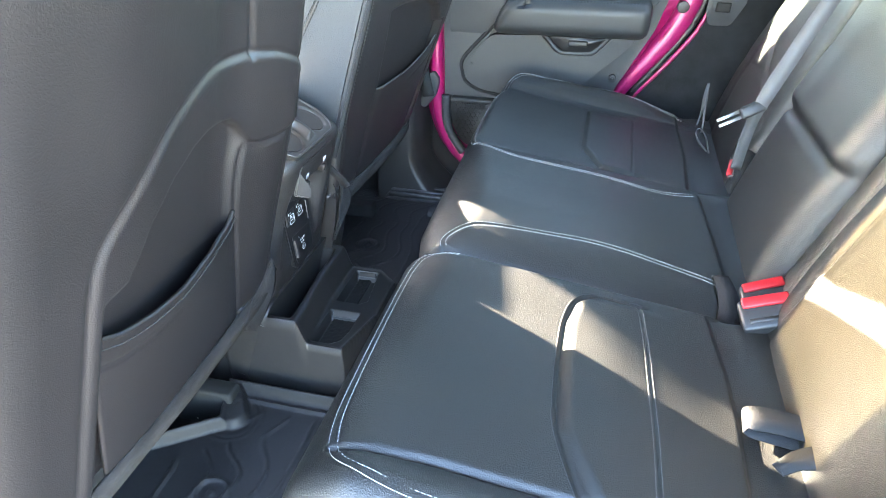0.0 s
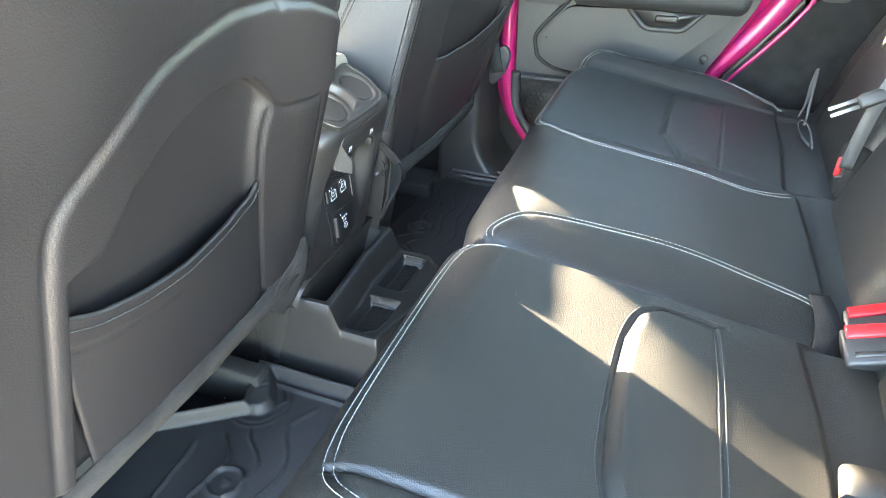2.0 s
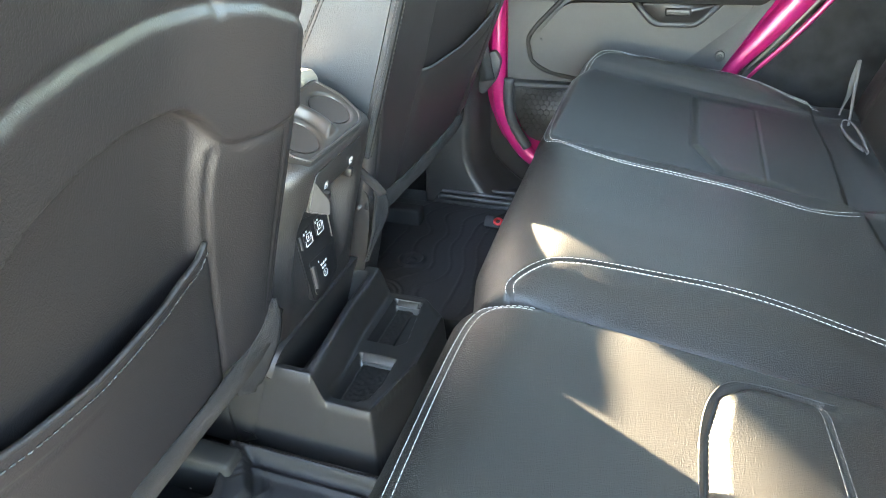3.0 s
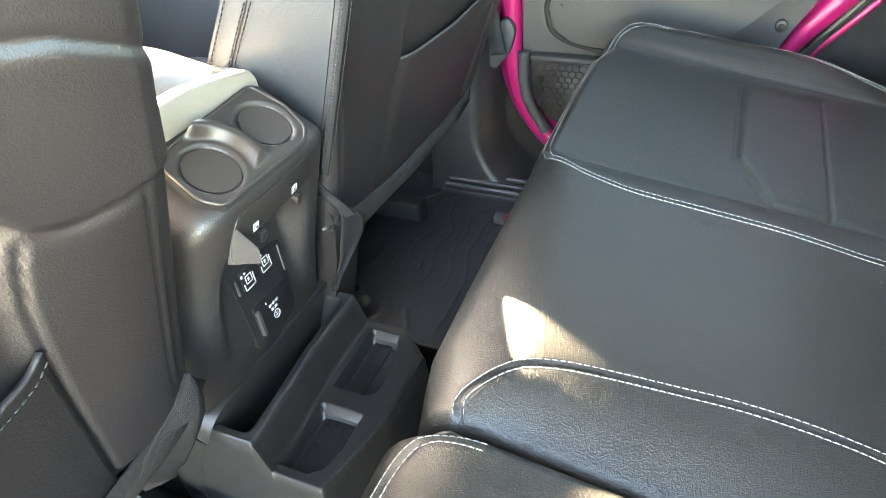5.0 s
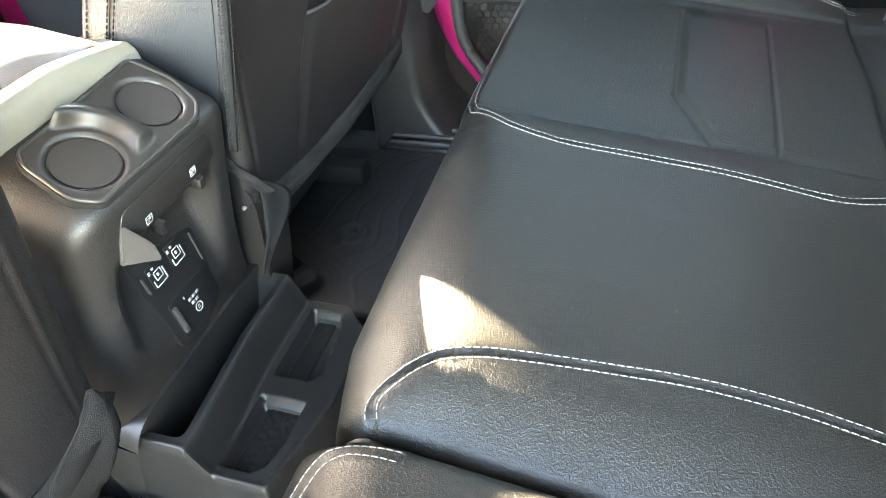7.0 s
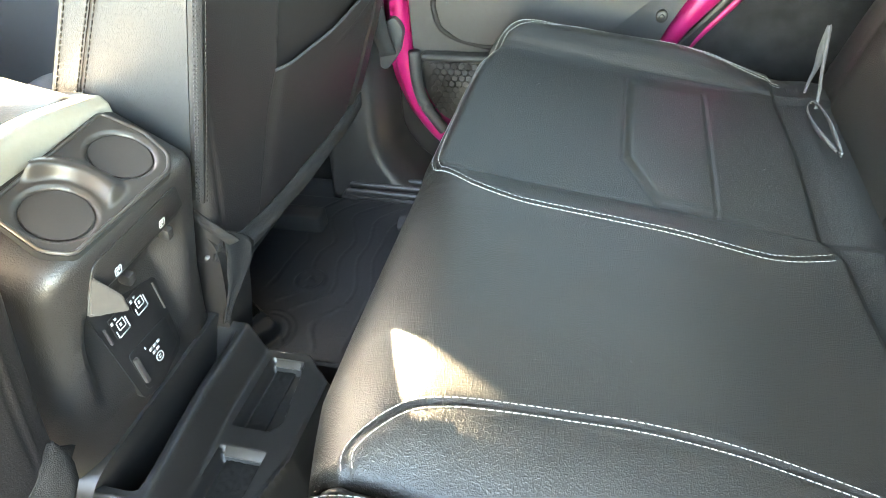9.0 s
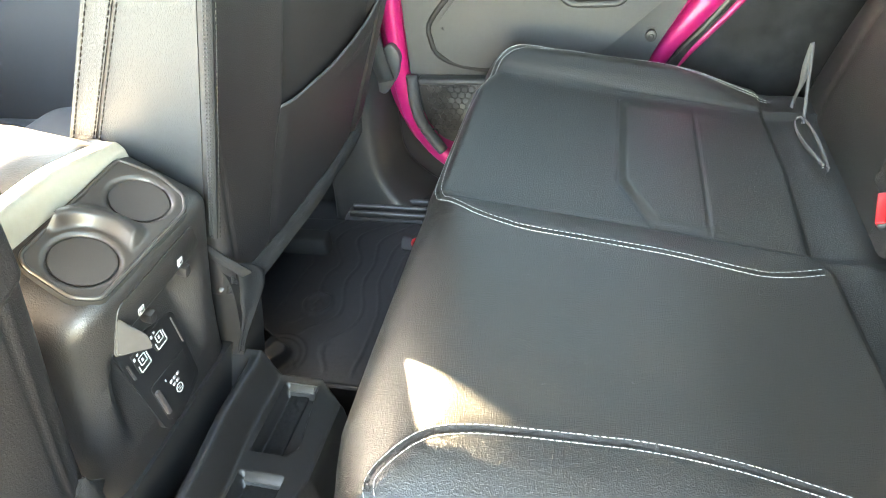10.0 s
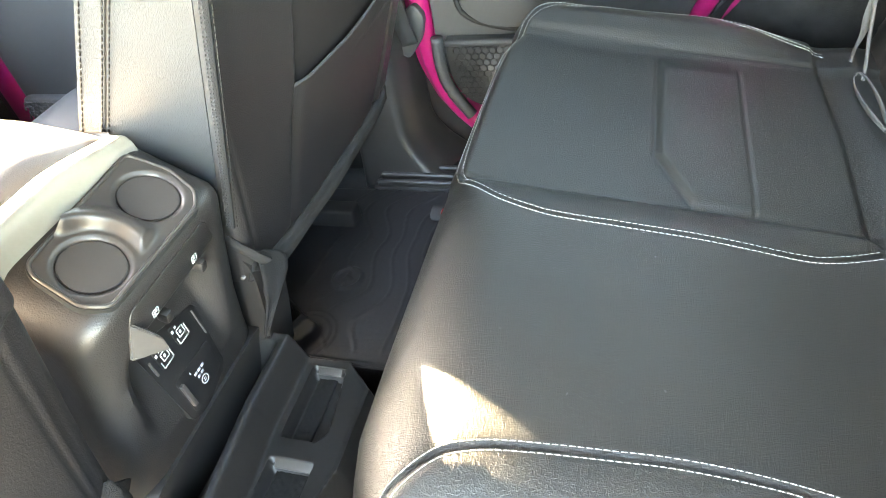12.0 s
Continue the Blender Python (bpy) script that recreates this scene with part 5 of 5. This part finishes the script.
def side_trims():
    # curved trim at the foot of the far door post
    verts, faces = [], []
    zs = [0.02, 0.03, 0.04, 0.05, 0.058, 0.066, 0.075, 0.085, 0.095, 0.108, 0.12, 0.135, 0.15, 0.17, 0.20, 0.23, 0.26, 0.30, 0.35, 0.40, 0.50, 0.62]
    for z in zs:
        flare = 0.085 * max(0.0, 1 - (z - 0.02) / 0.13) ** 2
        sec = rounded([(-0.585, 0.75), (-0.575, 0.645 - 0.2 * flare), (-0.468 + flare, 0.640 - 0.2 * flare), (-0.450 + 1.2 * flare, 0.680), (-0.440 + 1.5 * flare, 0.75)], 0.018, 8)
        verts += [(a, b, z) for a, b in sec]
        k = len(sec)
    for a in range(len(zs) - 1):
        faces += [(a * k + i, a * k + (i + 1) % k, (a + 1) * k + (i + 1) % k, (a + 1) * k + i) for i in range(k)]
    faces += [tuple(range(k)), tuple((len(zs) - 1) * k + i for i in range(k))]
    ob = part("post_trim", (verts, faces), TRIM_PLASTIC, None)
    tagged(ob, "dark curved plastic trim at the foot of the door post", "trim", kind="structure")
    # ribbed sill plate
    sill = thing("sill_plate", (-0.40, 0.64, 0.0), "black ribbed plastic door sill plate", "sill", kind="structure")
    part("plate", rbox((-0.54, 0.594, 0.0), (0.10, 0.70, 0.050), 0.008), RUBBER, sill)
    for y in (0.606, 0.629, 0.655):
        part("rib", rbox((-0.53, y - 0.006, 0.042), (0.10, y + 0.006, 0.060), 0.005), TRIM_PLASTIC, sill)
    # carpeted wall between door and backrest
    w = part("wall_carpet", prism(rounded([(-0.05, 0.0), (-0.05, 0.22), (0.062, 0.345), (0.188, 0.490), (0.225, 0.62), (0.50, 0.62), (0.50, 0.0)], 0.02, 4), 0.690, 0.738, "y", 0.006), CARPET, None)
    tagged(w, "dark carpeted side wall beside the backrest", "wall", kind="structure")
    # latch bracket
    b = thing("striker_cover", (0.23, 0.67, 0.53), "grey plastic bracket on the carpeted wall", "bracket")
    part("cover", prism(rounded([(0.196, 0.545), (0.205, 0.512), (0.250, 0.512), (0.275, 0.560), (0.275, 0.60), (0.20, 0.60)], 0.008, 4), 0.672, 0.692, "y", 0.005), DOOR_PLASTIC, b, angle=40)
    part("slot", rbox((0.215, 0.668, 0.540), (0.245, 0.676, 0.560), 0.003), SHADE, b)
    # check strap by the door post
    c = thing("door_check_strap", (-0.42, 0.66, 0.33), "dark grey plastic clip by the door post", "clip")
    part("clip", prism(rounded([(-0.417, 0.374), (-0.470, 0.330), (-0.470, 0.300), (-0.443, 0.272), (-0.412, 0.310), (-0.402, 0.350)], 0.012, 4), 0.678, 0.703, "y", 0.007, 3), DOOR_PLASTIC, c)
    part("strap", ribbon(spline([(-0.435, 0.640, 0.40), (-0.428, 0.636, 0.36), (-0.420, 0.640, 0.32)], 12), Vector((1, 0, 0)), 0.028, 0.006), BLACK_WEBBING, c)
    # front door far ahead: pink edge and mesh pocket
    f = thing("front_door", (-1.35, 0.71, 0.1), "front door with pink painted edge and dark mesh pocket", "door")
    part("door_edge", rbox((-1.475, 0.695, 0.05), (-1.395, 0.715, 0.66), 0.008), PINK, f, "glossy pink door edge")
    part("door_panel", rbox((-1.39, 0.680, 0.08), (-0.60, 0.715, 0.66), 0.012), DOOR_PLASTIC, f)
    p = part("door_pocket", rbox((-1.37, 0.655, 0.10), (-0.75, 0.682, 0.21), 0.01), DOOR_PLASTIC, f)
    part("honeycomb_mesh", honeycomb(-1.365, -1.10, 0.12, 0.20, 0.652), DOOR_PLASTIC, p, "grey honeycomb mesh", kind="stuff")


side_trims()


# ---- belts, buckles, straps ----
def buckle(at, aim, long, label, size=1.0, group="rear buckles"):
    ob = thing("seat_belt_buckle", at, label, "buckle", group)
    up = Vector(aim).normalized()
    yy = Vector(long)
    yy = (yy - up * yy.dot(up)).normalized()
    xx = yy.cross(up)
    m = Matrix.Translation(at) @ Matrix(((xx.x, yy.x, up.x, 0), (xx.y, yy.y, up.y, 0), (xx.z, yy.z, up.z, 0), (0, 0, 0, 1))) @ Matrix.Diagonal((size, size, size, 1))
    bm = bmesh.new()
    low = [(-0.013, -0.020, -0.085), (0.013, -0.020, -0.085), (0.013, 0.020, -0.085), (-0.013, 0.020, -0.085)]
    top = [(-0.018, -0.027, 0.0), (0.016, -0.027, 0.0), (0.016, 0.027, 0.0), (-0.018, 0.027, 0.0)]
    vs = [bm.verts.new(m @ Vector(p)) for p in low + top]
    for f in ((0, 1, 2, 3), (4, 5, 6, 7), (0, 1, 5, 4), (1, 2, 6, 5), (2, 3, 7, 6), (3, 0, 4, 7)):
        bm.faces.new([vs[i] for i in f])
    bmesh.ops.bevel(bm, geom=list(bm.edges), offset=0.004 * size, segments=3, profile=0.5, affect="EDGES", clamp_overlap=True)
    part("body", bm, BUCKLE_PLASTIC, ob, "charcoal buckle body")
    part("button", rbox((-0.0195, -0.0225, -0.012), (-0.0075, 0.0225, 0.003), 0.002, 2, m), RED, ob, "red release button")
    part("slot", rbox((0.004, -0.019, -0.004), (0.009, 0.019, 0.0010), 0.0008, 1, m), GLOSS, ob)
    return ob


buckle((0.236, -0.140, 0.360), (-0.22, -0.50, 0.84), (0.95, 0.25, 0.12), "dark buckle with red button between cushion and backrest", 1.1)
buckle((0.229, -0.189, 0.367), (-0.22, -0.50, 0.84), (0.97, 0.20, 0.10), "larger dark buckle with red button between cushion and backrest", 1.2)
buckle((0.243, 0.235, 0.372), (-0.5, -0.3, 0.8), (0.3, 0.9, 0.2), "dark buckle with red button in a carpet sleeve", 0.8)


def belt():
    ob = thing("seat_belt", (0.24, 0.15, 0.50), "grey shoulder belt hanging in front of the middle backrest", "seat belt")
    path = spline([(0.36, 0.155, 0.86), (0.315, 0.155, 0.72), (0.268, 0.148, 0.60), (0.236, 0.145, 0.51), (0.232, 0.170, 0.45), (0.235, 0.205, 0.38)], 50)
    eye_way = Vector((0.22, 1.02, -0.33))
    across = [((path[min(49, i + 1)] - path[max(0, i - 1)]).cross(eye_way)).normalized() for i in range(50)]
    part("webbing", ribbon(path, across, lambda t: 0.022 - 0.005 * smooth01((t - 0.66) / 0.1), 0.0015), WEBBING, ob, "grey belt webbing")
    c = Vector((0.226, 0.146, 0.503))
    xx = Vector((-0.86, -0.20, -0.42)).normalized()
    zz = Vector((-0.25, -0.9, 0.3))
    zz = (zz - xx * zz.dot(xx)).normalized()
    yy = zz.cross(xx)
    m = Matrix(((xx.x, yy.x, zz.x, c.x), (xx.y, yy.y, zz.y, c.y), (xx.z, yy.z, zz.z, c.z), (0, 0, 0, 1)))
    part("latch_plate", rbox((-0.021, -0.0095, -0.005), (0.018, 0.0095, 0.006), 0.0045, 3, m), BUCKLE_PLASTIC, ob, "black latch plate")
    part("tongue", rbox((0.018, -0.007, -0.001), (0.052, -0.002, 0.002), 0.0008, 1, m), STEEL, ob, "bare steel latch tongue")
    part("tongue", rbox((0.018, 0.002, -0.001), (0.052, 0.007, 0.002), 0.0008, 1, m), STEEL, ob, "bare steel latch tongue")


belt()


def loops():
    ob = thing("pull_strap", (0.20, 0.42, 0.34), "thin grey loop strap behind the seat cushion", "strap", "pull straps")
    part("loop", ribbon(spline([(0.206, 0.345, 0.352), (0.200, 0.405, 0.344), (0.197, 0.450, 0.343), (0.198, 0.468, 0.347), (0.203, 0.472, 0.350), (0.208, 0.450, 0.353), (0.210, 0.400, 0.355), (0.209, 0.335, 0.353)], 70), Vector((0.2, 0.4, 0.9)), lambda t: 0.0045 + 0.002 * math.sin(t * 9), 0.0016), WEBBING, ob)
    ob = thing("pull_strap", (0.21, 0.50, 0.36), "thin grey loop strap standing up by the backrest", "strap", "pull straps")
    part("loop", ribbon(spline([(0.202, 0.515, 0.340), (0.207, 0.528, 0.352), (0.209, 0.522, 0.375), (0.210, 0.524, 0.400), (0.211, 0.527, 0.427), (0.211, 0.513, 0.405), (0.210, 0.497, 0.380), (0.209, 0.478, 0.358), (0.208, 0.468, 0.342)], 70), Vector((0.7, -0.3, 0.3)), lambda t: 0.004 + 0.006 * math.exp(-((t - 0.32) / 0.12) ** 2), 0.0016), WEBBING, ob)
    ob = thing("pull_strap", (0.21, -0.39, 0.34), "wide black webbing loop on the seat beside the backrest", "strap", "pull straps")
    part("loop", ribbon(spline([(0.268, -0.366, 0.350), (0.235, -0.362, 0.3535), (0.205, -0.360, 0.3555), (0.188, -0.360, 0.3540), (0.1835, -0.361, 0.3500), (0.190, -0.362, 0.3465), (0.210, -0.364, 0.3445), (0.250, -0.368, 0.342)], 50), Vector((0.12, 1.0, 0.05)), 0.032, 0.0018), BLACK_WEBBING, ob)
    part("tab", ribbon(spline([(0.268, -0.398, 0.350), (0.244, -0.402, 0.357), (0.222, -0.408, 0.355), (0.206, -0.416, 0.347)], 24), Vector((0.15, 1.0, 0.1)), lambda t: 0.034 - 0.018 * t, 0.002), BLACK_WEBBING, ob, "dark tab beside the loop")
    # carpet sleeve round the middle buckle
    sl = thing("buckle_sleeve", (0.235, 0.24, 0.36), "grey fuzzy sleeve round the buckle", "sleeve")
    part("sleeve", loaf(rounded([(0.228, 0.325), (0.248, 0.325), (0.268, 0.405), (0.250, 0.410)], 0.012, 4), end_steps(0.20, 0.300, 0.03, 0.03, 0.01), roll_in(0.20, 0.300, 0.008, 0.008)), FELT, sl)
    # dark carpet between cushions and backrests
    g = part("seat_gap", rbox((0.262, -0.58, 0.18), (0.30, 0.58, 0.325), 0.01), CARPET, None)
    tagged(g, "dark carpet strip behind the rear seat cushions", "carpet", kind="structure")


loops()


def cable():
    ob = thing("seat_cable", (-0.60, -0.18, 0.04), "pale cable loops under the front seat", "cable")
    part("loop", tube(spline([(-0.640, -0.175, 0.03), (-0.615, -0.172, 0.062), (-0.592, -0.178, 0.060), (-0.580, -0.190, 0.045)], 24), 0.0022, 8), PRINT, ob)
    part("loop", tube(spline([(-0.650, -0.195, 0.03), (-0.628, -0.195, 0.050), (-0.608, -0.205, 0.035), (-0.604, -0.214, 0.012)], 24), 0.0022, 8), PRINT, ob)


cable()


def grommet():
    """A red ring in a rubber tab that lies on the far mat."""
    ob = thing("mat_grommet", (-0.367, 0.522, 0.05), "small red ring in a black rubber tab on the mat", "grommet")
    m = Matrix.Translation((-0.367, 0.522, 0.056)) @ Matrix.Rotation(radians(24), 4, "X")
    part("tab", prism(rounded([(-0.030, -0.016), (0.028, -0.016), (0.028, 0.016), (-0.030, 0.016)], 0.010, 4), -0.006, -0.001, "z", 0.001), RUBBER, ob).data.transform(m)
    ring = [Vector((0.0078 * math.cos(t), 0.0078 * math.sin(t), 0.0)) for t in np.linspace(0, 2 * math.pi, 33)]
    part("ring", tube(ring, 0.0030, 8, False), RED, ob, "red plastic ring").data.transform(m)


grommet()


def lint():
    rng = random.Random(7)
    verts, faces = [], []
    for _ in range(26):
        x, y = rng.uniform(-0.15, 0.14), rng.uniform(-0.06, 0.46)
        a, s = rng.uniform(0, 3.1), rng.uniform(0.0003, 0.0006)
        u, v = Vector((math.cos(a), math.sin(a), 0)) * s * rng.uniform(1.0, 2.5), Vector((-math.sin(a), math.cos(a), 0)) * s
        c = Vector((x, y, far_top(x, y) + 0.0004))
        k = len(verts)
        for h in (0.0, 0.0005):
            verts += [tuple(c + p + Vector((0, 0, h))) for p in (u + v, u - v, -u - v, -u + v)]
        faces += [(k, k + 1, k + 2, k + 3), (k + 4, k + 7, k + 6, k + 5)] + [(k + i, k + (i + 1) % 4, k + 4 + (i + 1) % 4, k + 4 + i) for i in range(4)]
    ob = part("lint", (verts, faces), WEBBING, None)
    tagged(ob, "tiny pale lint flecks on the black seat", "lint", kind="stuff")


lint()
